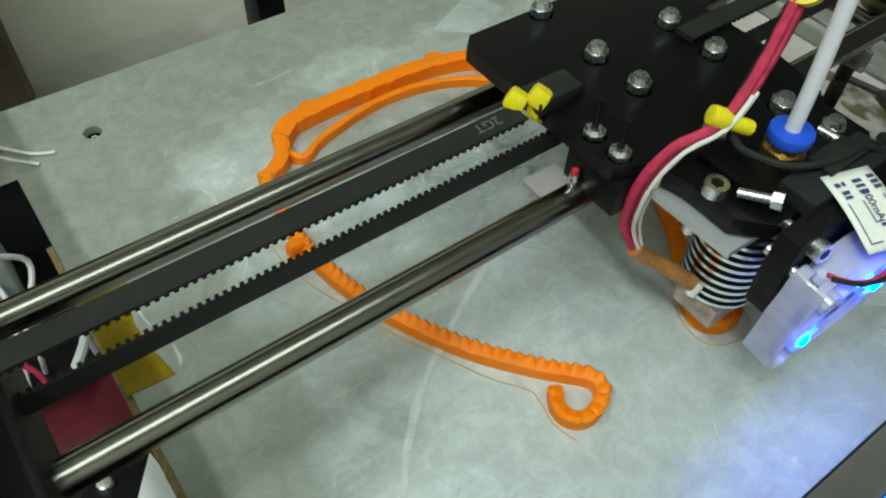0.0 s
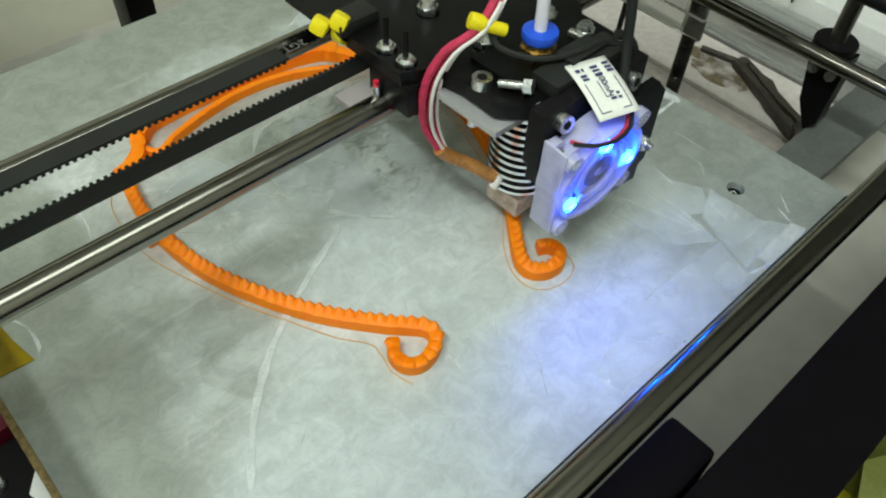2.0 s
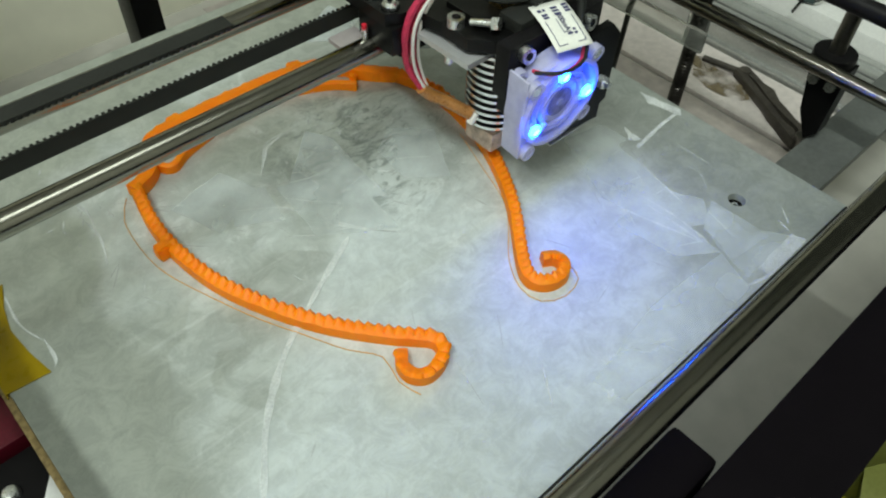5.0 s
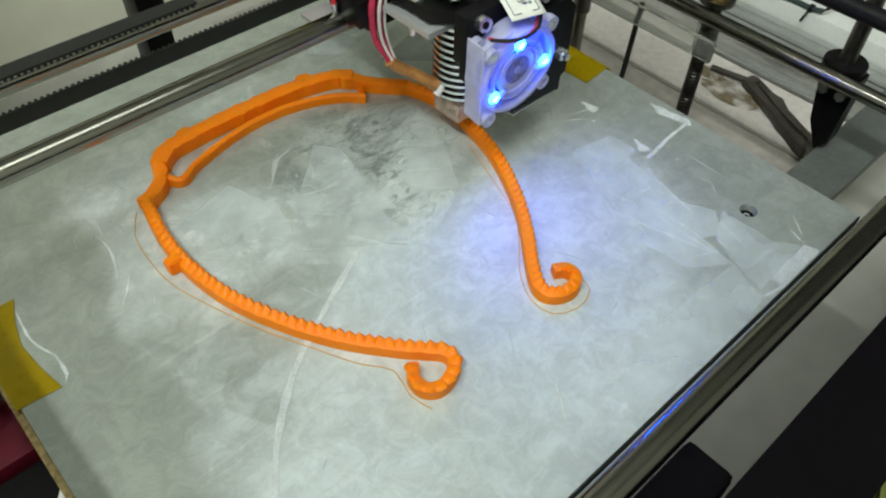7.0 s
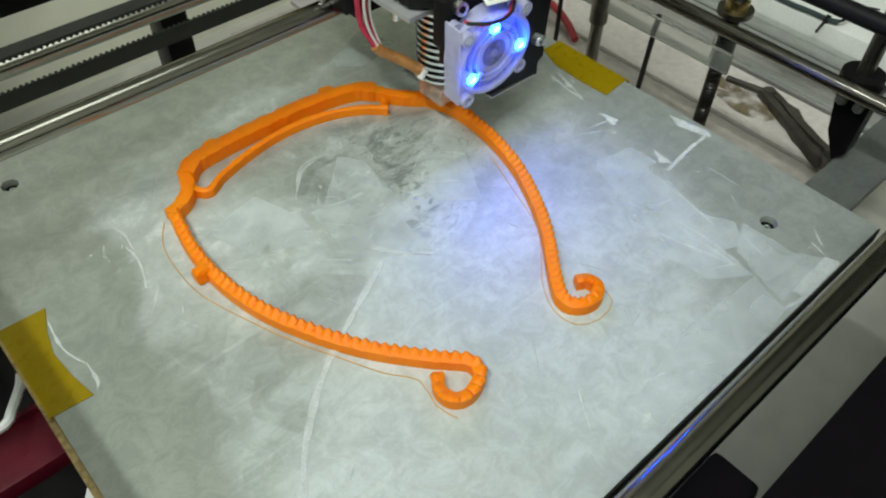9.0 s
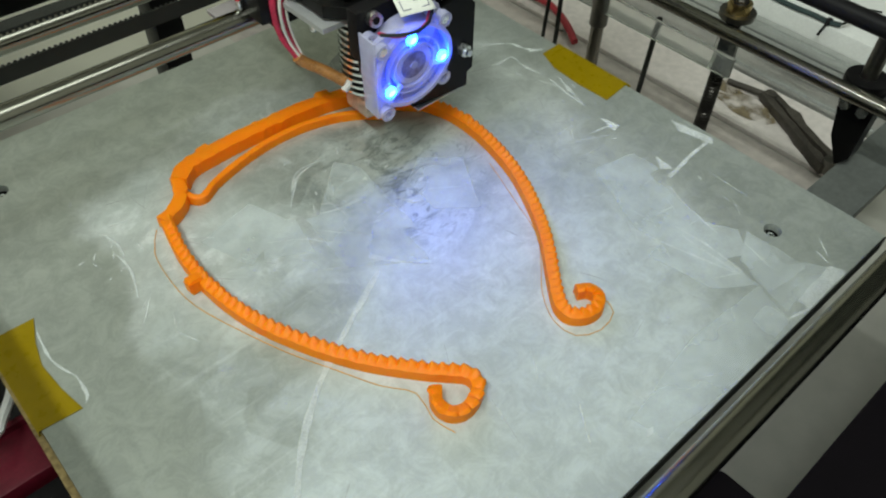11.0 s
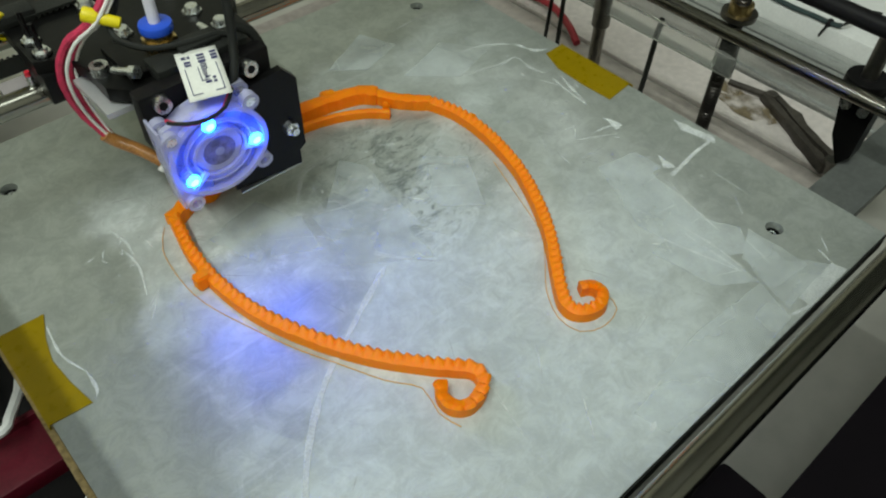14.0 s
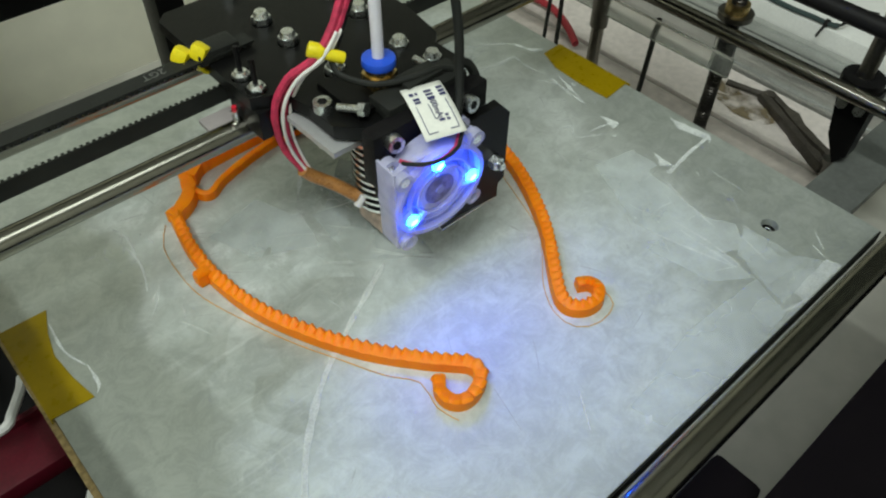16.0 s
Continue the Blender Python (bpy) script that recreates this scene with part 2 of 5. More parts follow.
BLACK_PLASTIC = mat("black_plastic", (0.006, 0.0055, 0.006), 0.5, 0, 0.3, 80, 0.1, 900, spec=0.22)
BLACK_RUBBER = mat("black_rubber", (0.016, 0.017, 0.015), 0.6, 0, 0.25, 120, 0.05, 900, spec=0.3)
ORANGE = mat("orange_plastic", (1.0, 0.235, 0.001), 0.5, 0, 0.08, 90, 0.2, 1400, spec=0.3)
ORANGE.node_tree.nodes["Principled BSDF"].inputs["Subsurface Weight"].default_value = 0.5
ORANGE.node_tree.nodes["Principled BSDF"].inputs["Subsurface Radius"].default_value = (1.0, 0.35, 0.05)
ORANGE.node_tree.nodes["Principled BSDF"].inputs["Subsurface Scale"].default_value = 0.005
ORANGE_THIN = mat("thin_orange_thread", (0.62, 0.33, 0.08), 0.45, 0, 0.25, 200)
YELLOW = mat("yellow_nylon", (0.80, 0.66, 0.01), 0.4, 0, 0.08, 150)
RED_WIRE = mat("red_braid", (0.52, 0.03, 0.085), 0.6, 0, 0.35, 500, 0.5, 1800)
WHITE_WIRE = mat("white_wire", (0.75, 0.73, 0.70), 0.5, 0, 0.1, 200)
BLUE = mat("blue_plastic", (0.02, 0.09, 0.62), 0.35, 0, 0.1, 200)
BRASS = mat("brass", (0.62, 0.46, 0.20), 0.28, 1.0, 0.12, 200)
PTFE = mat("white_tube", (0.78, 0.76, 0.84), 0.4, 0, 0.05, 90)
PAPER = mat("label_paper", (0.80, 0.80, 0.74), 0.6, 0, 0.06, 90)
INK = mat("dark_ink", (0.05, 0.05, 0.14), 0.6, 0, 0.1, 200)
KAPTON = mat("amber_tape", (0.25, 0.170, 0.001), 0.3, 0, 0.12, 30, 0.05, 120, spec=0.3)
COPPER_TAPE = mat("brown_tape", (0.36, 0.16, 0.045), 0.3, 0, 0.3, 150, 0.3, 300)
BLOCK_TAPE = mat("heater_wrap", (0.52, 0.40, 0.33), 0.4, 0.5, 0.5, 300, 0.4, 500)
CLEAR = mat("clear_blue_plastic", (0.66, 0.66, 0.88), 0.2, 0, 0.1, 300, alpha=0.48)
BLADE = mat("clear_blade", (0.60, 0.62, 0.85), 0.2, 0, 0.04, 200, alpha=0.35)
BACKING = mat("milky_plastic", (0.30, 0.29, 0.46), 0.4, 0, 0.08, 200, alpha=0.5)
CLEAR_VEIL = mat("milky_veil", (0.58, 0.56, 0.76), 0.3, 0, 0.1, 300, alpha=0.35)
CLEAR_HUB = mat("clear_hub", (0.58, 0.57, 0.74), 0.3, 0, 0.1, 200, alpha=0.8)
LED = glow("blue_led", (0.010, 0.12, 1.0), 42.0)
LED_FRONT = glow("blue_led_window", (0.0018, 0.085, 1.0), 600.0)
CLEAR_ACRYLIC = mat("clear_acrylic", (0.80, 0.82, 0.78), 0.15, 0, 0.03, 60, transmission=0.9, ior=1.3)
DARK_RED = mat("dark_red_plastic", (0.085, 0.004, 0.012), 0.4, 0, 0.25, 60, 0.05)
TABLE = mat("stained_table", (0.46, 0.445, 0.40), 0.6, 0, 0.10, 9, 0.03, 120)
PALE_SHEET = mat("pale_board", (0.42, 0.375, 0.345), 0.6, 0, 0.22, 14, 0.05)
PALE_BOARD = mat("chalky_board", (0.60, 0.545, 0.515), 0.6, 0, 0.16, 22, 0.05)
WALL = mat("beige_wall", (0.66, 0.66, 0.60), 0.8, 0, 0.06, 5, 0.1, 60)
UNSEEN_DARK_WALL = mat("unseen_dark_wall", (0.10, 0.105, 0.095), 0.8, 0, 0.1, 5, 0.1, 60)
WHITE_WALL = mat("white_ceiling", (0.82, 0.82, 0.78), 0.9, 0, 0.04, 5)
STAIN = mat("rusty_sludge", (0.060, 0.052, 0.043), 0.5, 0.2, 0.5, 90, 0.6, 220)
RUST = mat("ochre_stain", (0.20, 0.155, 0.09), 0.7, 0, 0.4, 120, 0.2)
_nt = RUST.node_tree
_co, _no, _mr = _nt.nodes.new("ShaderNodeTexCoord"), _nt.nodes.new("ShaderNodeTexNoise"), _nt.nodes.new("ShaderNodeMapRange")
_no.inputs["Scale"].default_value, _no.inputs["Detail"].default_value = 70, 7
_mr.inputs["From Min"].default_value, _mr.inputs["From Max"].default_value = 0.38, 0.60
_mr.inputs["To Min"].default_value, _mr.inputs["To Max"].default_value = 0.0, 0.9
_nt.links.new(_co.outputs["Object"], _no.inputs["Vector"]), _nt.links.new(_no.outputs["Fac"], _mr.inputs["Value"])
_nt.links.new(_mr.outputs[0], _nt.nodes["Principled BSDF"].inputs["Alpha"])
PANEL_BLACK = mat("dull_black_panel", (0.004, 0.003, 0.004), 0.7, 0, 0.2, 40, spec=0.06)
WHITE_PLASTIC = mat("white_plastic", (0.72, 0.72, 0.70), 0.45, 0, 0.06, 60)
RESIDUE = mat("dried_glue", (0.80, 0.83, 0.82), 0.6, 0, 0.25, 160, 0.3, 500)
RESIDUE.node_tree.nodes["Principled BSDF"].inputs["Alpha"].default_value = 0.62
RESIDUE_SOFT = RESIDUE.copy()
RESIDUE_SOFT.node_tree.nodes["Principled BSDF"].inputs["Alpha"].default_value = 0.50
FILM = mat("milky_film", (0.68, 0.73, 0.73), 0.55, 0, 0.1, 120)
_nt = FILM.node_tree
_co, _no, _mr = _nt.nodes.new("ShaderNodeTexCoord"), _nt.nodes.new("ShaderNodeTexNoise"), _nt.nodes.new("ShaderNodeMapRange")
_no.inputs["Scale"].default_value, _no.inputs["Detail"].default_value = 28, 6
_mr.inputs["From Min"].default_value, _mr.inputs["From Max"].default_value = 0.30, 0.62
_mr.inputs["To Min"].default_value, _mr.inputs["To Max"].default_value = 0.08, 0.50
_nt.links.new(_co.outputs["Object"], _no.inputs["Vector"]), _nt.links.new(_no.outputs["Fac"], _mr.inputs["Value"])
_nt.links.new(_mr.outputs[0], _nt.nodes["Principled BSDF"].inputs["Alpha"])
BROWN = mat("brown_cloth", (0.10, 0.07, 0.04), 0.8, 0, 0.3, 20, 0.2, 100)

BED = 0.134  # half the plate's side
HOLE = 0.1045
TABLE_Z = -0.12


# ---- the room ----
def room():
    def wall(name, bm, material):
        tagged(link_mesh(name, bm, material, smooth=False), kind="structure")

    wall("wall_north", box(-1.6, 1.6, 1.2, 1.3, -0.9, 1.7), WALL)
    wall("wall_south", box(-1.6, 1.6, -1.5, -1.4, -0.9, 1.7), WALL)
    # unseen wall, coloured dark so the bed's right side reflects less light
    wall("wall_east", box(1.5, 1.6, -1.4, 1.2, -0.9, 1.7), UNSEEN_DARK_WALL)
    wall("wall_west", box(-1.6, -1.5, -1.4, 1.2, -0.9, 1.7), WALL)
    wall("ceiling", box(-1.6, 1.6, -1.5, 1.3, 1.7, 1.8), WHITE_WALL)
    wall("floor", box(-1.6, 1.6, -1.5, 1.3, -1.0, -0.9), PALE_SHEET)
    wall("wall_panel", box(-0.50, 0.85, 0.33, 0.35, TABLE_Z, 0.36), mat("beige_panel", (0.85, 0.83, 0.69), 0.7, 0, 0.05, 6))
    top = link_mesh("table", box(-0.55, 0.9, -0.6, 0.75, TABLE_Z - 0.03, TABLE_Z), TABLE, bevel=0.003)
    tagged(top, "pale pinkish work table with rusty stains under the printer", "table")
    for x in (-0.5, 0.85):
        for y in (-0.55, 0.7):
            part("leg", box(x - 0.025, x + 0.025, y - 0.025, y + 0.025, -0.9, TABLE_Z - 0.03), DULL_STEEL, top)


room()


# ---- the heated bed ----
def heated_bed():
    bed = empty("print_bed", 0, 0, -0.003)
    tagged(bed, "scratched grey aluminium printer bed with milky glue residue", "printer bed")
    bm = bmesh.new()
    cut = [-BED, -HOLE - 0.006, -HOLE + 0.006, HOLE - 0.006, HOLE + 0.006, BED]
    for z, flip in ((0.003, False), (0.0, True)):
        for i in range(5):
            for j in range(5):
                x0, x1, y0, y1 = cut[i], cut[i + 1], cut[j], cut[j + 1]
                if i in (1, 3) and j in (1, 3):
                    cx, cy = (x0 + x1) / 2, (y0 + y1) / 2
                    outer, inner = [], []
                    for k in range(24):
                        a = 2 * math.pi * k / 24
                        s = 0.006 / max(abs(math.cos(a)), abs(math.sin(a)))
                        outer.append(bm.verts.new((cx + s * math.cos(a), cy + s * math.sin(a), z)))
                        inner.append((bm.verts.new((cx + 0.0034 * math.cos(a), cy + 0.0034 * math.sin(a), z)), bm.verts.new((cx + 0.0030 * math.cos(a), cy + 0.0030 * math.sin(a), 0.0002))))
                    for k in range(24):
                        n = (k + 1) % 24
                        bm.faces.new((outer[k], outer[n], inner[n][0], inner[k][0]))
                        if not flip:
                            bm.faces.new((inner[k][0], inner[n][0], inner[n][1], inner[k][1]))
                else:
                    bm.faces.new([bm.verts.new(q) for q in ((x0, y0, z), (x1, y0, z), (x1, y1, z), (x0, y1, z))])
    for a, b in (((-BED, -BED), (BED, -BED)), ((BED, -BED), (BED, BED)), ((BED, BED), (-BED, BED)), ((-BED, BED), (-BED, -BED))):
        bm.faces.new([bm.verts.new((*a, 0)), bm.verts.new((*b, 0)), bm.verts.new((*b, 0.003)), bm.verts.new((*a, 0.003))])
    bmesh.ops.remove_doubles(bm, verts=bm.verts, dist=0.00005)
    part("plate", bm, ALU_BED, bed, smooth=False)
    part("insulation", box(-BED + 0.004, BED - 0.004, -BED + 0.004, BED - 0.004, -0.006, -0.0005), BLACK_PLASTIC, bed, "black underside layer")
    for x in (-HOLE, HOLE):
        for y in (-HOLE, HOLE):
            sc = part("screw", rod((x, y, -0.03), (x, y, 0.0002), 0.0019, 14), BLACK_PLASTIC, bed, "recessed levelling screw")
            part("socket", ring(0, 0, 0.0007, 0.0013, 0, 0.0003, 6), BRIGHT, sc).matrix_local = pose(x, y, 0.0002, 90)
            part("spring", rod((x, y, -0.028), (x, y, -0.006), 0.004, 14), DULL_STEEL, bed)
    # gilded left rim of the plate
    part("edge_strip", box(-BED - 0.0022, -BED - 0.0001, -BED, 0.06, -0.0085, 0.0022), mat("gold_rim", (0.30, 0.22, 0.10), 0.35, 0.5, 0.5, 60), bed, "gold-brown tape on the plate's rim")
    # thin black strip over the plate's front edge
    part("edge_strip", box(-BED, BED, -BED - 0.0007, -BED - 0.0001, -0.0040, 0.0027), BLACK_RUBBER, bed, "black strip along the plate's front rim")
    # dried glue strokes
    def stroke(pts, w, name="glue_stroke"):
        b2 = bmesh.new()
        path = smooth_path([(x, y, 0) for x, y in pts], 0.003)
        prev = None
        for i, q in enumerate(path):
            d = (path[min(i + 1, len(path) - 1)] - path[max(i - 1, 0)]).normalized()
            s = Vector((-d.y, d.x, 0)) * w * (0.45 + 0.55 * noise.noise(q * 260)) * min(1, 0.3 + min(i, len(path) - 1 - i) * 0.4)
            cur = (b2.verts.new(q + s + Vector((0, 0, 0.00335))), b2.verts.new(q - s + Vector((0, 0, 0.00335))))
            if prev:
                b2.faces.new((prev[0], prev[1], cur[1], cur[0]))
            prev = cur
        part(name, b2, RESIDUE_SOFT, bed, smooth=False)

    def glue_film(poly, level, material=None):
        b2 = bmesh.new()
        loop = []
        for i, (x, y) in enumerate(poly):
            x2, y2 = poly[(i + 1) % len(poly)]
            for k in range(6):
                q = Vector((x + (x2 - x) * k / 6, y + (y2 - y) * k / 6, 0))
                loop.append(b2.verts.new((q.x + 0.0008 * noise.noise(q * 300), q.y + 0.0008 * noise.noise(q * 300 + Vector((9, 0, 0))), 0.00310 + level * 0.00004)))
        b2.faces.new(loop)
        bmesh.ops.triangulate(b2, faces=b2.faces[:])
        part("glue_film", b2, material or FILM, bed, smooth=False)

    glue_film([(0.095, -0.101), (0.093, -0.117), (0.100, -0.122), (0.104, -0.129), (0.074, -0.129), (0.076, -0.123), (0.079, -0.112), (0.086, -0.102)], 0)
    glue_film([(0.093, -0.063), (0.089, -0.085), (0.095, -0.096), (0.086, -0.105), (0.079, -0.101), (0.080, -0.084)], 1)
    glue_film([(0.076, -0.080), (0.078, -0.109), (0.077, -0.116), (0.063, -0.106), (0.059, -0.082)], 2)
    glue_film([(0.081, -0.038), (0.093, -0.055), (0.093, -0.063), (0.080, -0.084), (0.071, -0.064)], 0)
    glue_film([(0.077, -0.116), (0.071, -0.132), (0.034, -0.1335), (0.004, -0.131), (0.001, -0.120), (0.039, -0.114)], 1)
    glue_film([(0.006, 0.023), (0.006, 0.003), (0.004, -0.017), (-0.005, -0.001), (-0.009, 0.020)], 0)
    glue_film([(-0.024, 0.015), (-0.002, 0.008), (0.001, -0.004), (-0.002, -0.031), (-0.027, -0.015)], 1)
    glue_film([(-0.039, 0.023), (-0.027, 0.018), (-0.031, -0.001), (-0.047, 0.008)], 2)
    glue_film([(-0.023, 0.010), (0.003, 0.034), (0.009, 0.024), (0.007, 0.006), (0.005, -0.016), (-0.012, -0.007)], 3)
    glue_film([(0.080, -0.038), (0.099, -0.042), (0.100, -0.055), (0.094, -0.055), (0.081, -0.088), (0.077, -0.110), (0.070, -0.097), (0.066, -0.070)], 3)
    glue_film([(0.082, -0.105), (0.096, -0.0985), (0.0975, -0.110), (0.097, -0.123), (0.078, -0.121)], 4)
    glue_film([(0.080, -0.1335), (0.091, -0.1335), (0.106, -0.1335), (0.105, -0.128), (0.081, -0.129)], 4, RESIDUE_SOFT)
    glue_film([(0.016, -0.013), (0.030, -0.024), (0.044, 0.002), (0.030, 0.014), (0.018, 0.006)], 2)
    glue_film([(-0.060, 0.030), (-0.036, 0.036), (-0.030, 0.020), (-0.052, 0.008)], 4)
    glue_film([(0.060, 0.062), (0.092, 0.072), (0.104, 0.052), (0.080, 0.044)], 2)
    glue_film([(0.036, 0.088), (0.066, 0.102), (0.074, 0.084), (0.050, 0.076)], 3)
    glue_film([(0.129, -0.039), (0.1325, -0.058), (0.129, -0.0605), (0.1255, -0.046)], 4, RESIDUE)
    glue_film([(0.1325, -0.058), (0.099, -0.0615), (0.099, -0.0597), (0.129, -0.0570)], 5, RESIDUE)
    glue_film([(0.107, -0.018), (0.109, -0.027), (0.104, -0.0275)], 4, RESIDUE)
    glue_film([(0.105, -0.049), (0.104, -0.059), (0.100, -0.056)], 4, RESIDUE)
    stroke([(0.095, -0.061), (0.090, -0.077), (0.087, -0.092)], 0.0006)
    stroke([(-0.024, 0.024), (-0.013, 0.038), (0.0, 0.038)], 0.0006)
    stroke([(0.114, -0.118), (0.108, -0.125)], 0.0010)
    stroke([(-0.062, 0.034), (-0.055, 0.029)], 0.0012)
    stroke([(-0.091, 0.015), (-0.086, 0.019)], 0.0008)
    stroke([(-0.019, -0.023), (-0.045, -0.037), (-0.066, -0.050), (-0.083, -0.066), (-0.096, -0.084)], 0.0022)
    stroke([(0.066, -0.075), (0.071, -0.092), (0.076, -0.109)], 0.0008)
    stroke([(0.0, -0.127), (0.004, -0.126)], 0.0022)
    stroke([(-0.021, -0.012), (-0.012, -0.024), (-0.002, -0.034)], 0.0007)
    stroke([(0.009, 0.002), (0.012, -0.005), (0.016, -0.007)], 0.0010)
    stroke([(-0.025, 0.023), (-0.015, 0.035), (-0.005, 0.038)], 0.0009)
    stroke([(0.076, -0.084), (0.076, -0.097), (0.076, -0.109)], 0.0009)
    stroke([(0.111, 0.016), (0.109, 0.004), (0.108, -0.008)], 0.0014)
    stroke([(0.099, 0.038), (0.110, 0.039), (0.109, 0.029), (0.111, 0.020)], 0.0011)
    stroke([(-0.042, 0.014), (-0.030, 0.006), (-0.024, -0.004)], 0.0006)
    stroke([(-0.036, -0.008), (-0.026, -0.016)], 0.0005)
    stroke([(-0.1205, 0.030), (-0.1215, 0.016), (-0.1185, 0.006)], 0.0012)
    stroke([(-0.1180, 0.006), (-0.1185, -0.004), (-0.1205, -0.006)], 0.0012)
    stroke([(-0.021, -0.009), (-0.012, -0.023), (-0.003, -0.034)], 0.0005)
    stroke([(-0.027, -0.014), (-0.015, -0.020)], 0.0005)
    stroke([(0.009, 0.001), (0.012, -0.004), (0.015, -0.007)], 0.0009)
    stroke([(-0.024, 0.016), (-0.012, 0.011), (-0.002, 0.010)], 0.0006)
    stroke([(-0.025, 0.023), (-0.020, 0.029), (-0.015, 0.034)], 0.0006)
    stroke([(-0.025, 0.008), (-0.014, -0.005)], 0.0004)
    stroke([(0.078, -0.079), (0.079, -0.093), (0.078, -0.109)], 0.0007)
    stroke([(0.068, -0.104), (0.078, -0.109)], 0.0006)
    stroke([(-0.006, -0.105), (-0.015, -0.118)], 0.0007)
    stroke([(0.026, -0.101), (0.034, -0.099)], 0.0005)
    stroke([(0.024, -0.122), (0.038, -0.130)], 0.0005)
    stroke([(0.094, -0.022), (0.105, -0.024)], 0.0016)
    stroke([(0.106, -0.019), (0.108, -0.027)], 0.0018)
    stroke([(0.084, -0.020), (0.104, -0.030)], 0.0005)
    stroke([(0.105, 0.020), (0.111, 0.006)], 0.0006)
    stroke([(-0.026, -0.087), (-0.030, -0.103)], 0.0006)
    stroke([(0.080, 0.094), (0.098, 0.095), (0.107, 0.093)], 0.0006)
    stroke([(0.090, 0.059), (0.105, 0.056), (0.118, 0.047)], 0.0010)
    stroke([(0.118, 0.047), (0.121, 0.037), (0.127, 0.034)], 0.0020)
    stroke([(0.115, 0.014), (0.112, 0.005), (0.109, -0.006)], 0.0014)
    stroke([(0.083, 0.044), (0.098, 0.040), (0.110, 0.039)], 0.0007)
    stroke([(0.071, -0.131), (0.079, -0.133), (0.085, -0.134)], 0.0016)
    stroke([(0.107, -0.121), (0.105, -0.127)], 0.0012)
    stroke([(0.113, -0.069), (0.113, -0.088)], 0.0005)
    stroke([(0.091, -0.100), (0.087, -0.115)], 0.0005)
    stroke([(-0.085, 0.057), (-0.083, 0.049), (-0.084, 0.041)], 0.0015)
    stroke([(-0.081, 0.059), (-0.073, 0.057)], 0.0008)
    stroke([(-0.086, 0.047), (-0.085, 0.035), (-0.089, 0.021)], 0.0010)
    stroke([(-0.039, 0.095), (-0.027, 0.097)], 0.0006)
    stroke([(-0.045, 0.096), (-0.038, 0.096)], 0.0008)
    stroke([(0.056, 0.121), (0.062, 0.118)], 0.0009)
    # loose clusters of flaked glue
    dice, b2 = random.Random(11), bmesh.new()
    for cx, cy, sx, sy, n, lean in ((-0.086, 0.040, 0.006, 0.012, 14, 1.0), (0.102, 0.000, 0.010, 0.020, 16, 1.9), (0.092, -0.085, 0.012, 0.022, 10, 1.7), (0.010, 0.020, 0.018, 0.016, 30, 0.4), (0.050, 0.085, 0.030, 0.012, 12, 0.2)):
        for k in range(n):
            x, y = dice.gauss(cx, sx), dice.gauss(cy, sy)
            if abs(x) > 0.131 or abs(y) > 0.131 or math.hypot(abs(x) - HOLE, abs(y) - HOLE) < 0.007:
                continue
            a, length, width = lean + dice.gauss(0, 0.7), dice.uniform(0.0008, 0.0045), dice.uniform(0.0002, 0.0009)
            u, v = Vector((math.cos(a), math.sin(a), 0)), Vector((-math.sin(a), math.cos(a), 0))
            m = Vector((x, y, 0.00330 + k * 0.0000015))
            b2.faces.new([b2.verts.new(m + u * length * f + v * width * g) for f, g in ((-0.6, 0.1), (-0.2, -0.7), (0.3, -0.5 * dice.random()), (0.6, 0.2), (0.1, 0.9 * dice.random() + 0.3), (-0.3, 0.5))])
    # fine scratches and flakes over the coated area
    for cx, cy, sx, sy, n in ((0.0, 0.010, 0.030, 0.022, 34), (0.085, -0.02, 0.022, 0.05, 26), (-0.075, 0.03, 0.012, 0.03, 22), (0.03, -0.08, 0.05, 0.03, 16), (0.03, 0.085, 0.05, 0.010, 22)):
        for k in range(n):
            x, y = dice.gauss(cx, sx), dice.gauss(cy, sy)
            if abs(x) > 0.122 or abs(y) > 0.122 or math.hypot(abs(x) - HOLE, abs(y) - HOLE) < 0.014:
                continue
            a, length, width = dice.choice((-0.55, 0.95, -0.25, 1.9)) + dice.gauss(0, 0.25), dice.uniform(0.002, 0.0085), dice.uniform(0.00008, 0.00026)
            u, v = Vector((math.cos(a), math.sin(a), 0)), Vector((-math.sin(a), math.cos(a), 0))
            m, bow = Vector((x, y, 0.00336 + k * 0.0000015)), dice.uniform(-0.10, 0.10) * length
            b2.faces.new([b2.verts.new(m + u * length * f + v * (width * g + bow * (1 - f * f))) for f, g in ((-1, 0), (-0.4, -0.8), (0.3, -1), (1, 0), (0.4, 0.9), (-0.3, 1))])
    tagged(part("flaked_glue", b2, RESIDUE_SOFT, bed, smooth=False), "scattered white flakes of dried glue", kind="stuff")
    return bed


heated_bed()


def tape(poly, label):
    bm = bmesh.new()
    top = [bm.verts.new((x, y, 0.00035)) for x, y in poly]
    bm.faces.new(top)
    geom = bmesh.ops.extrude_face_region(bm, geom=bm.faces[:])["geom"]
    for v in geom:
        if isinstance(v, bmesh.types.BMVert):
            v.co.z = 0.0001
    ob = link_mesh("tape", bm, KAPTON, smooth=False)
    tagged(ob, label, "tape", "amber tape pieces")
    s = 1 if poly[0][0] > 0 else -1
    ys = [q[1] for q in poly]
    part("flap", box(min(s * (BED + 0.0008), s * (BED + 0.0012)), max(s * (BED + 0.0008), s * (BED + 0.0012)), min(ys), max(ys) - 0.0005, -0.012, 0.0003), KAPTON, ob)
    return ob


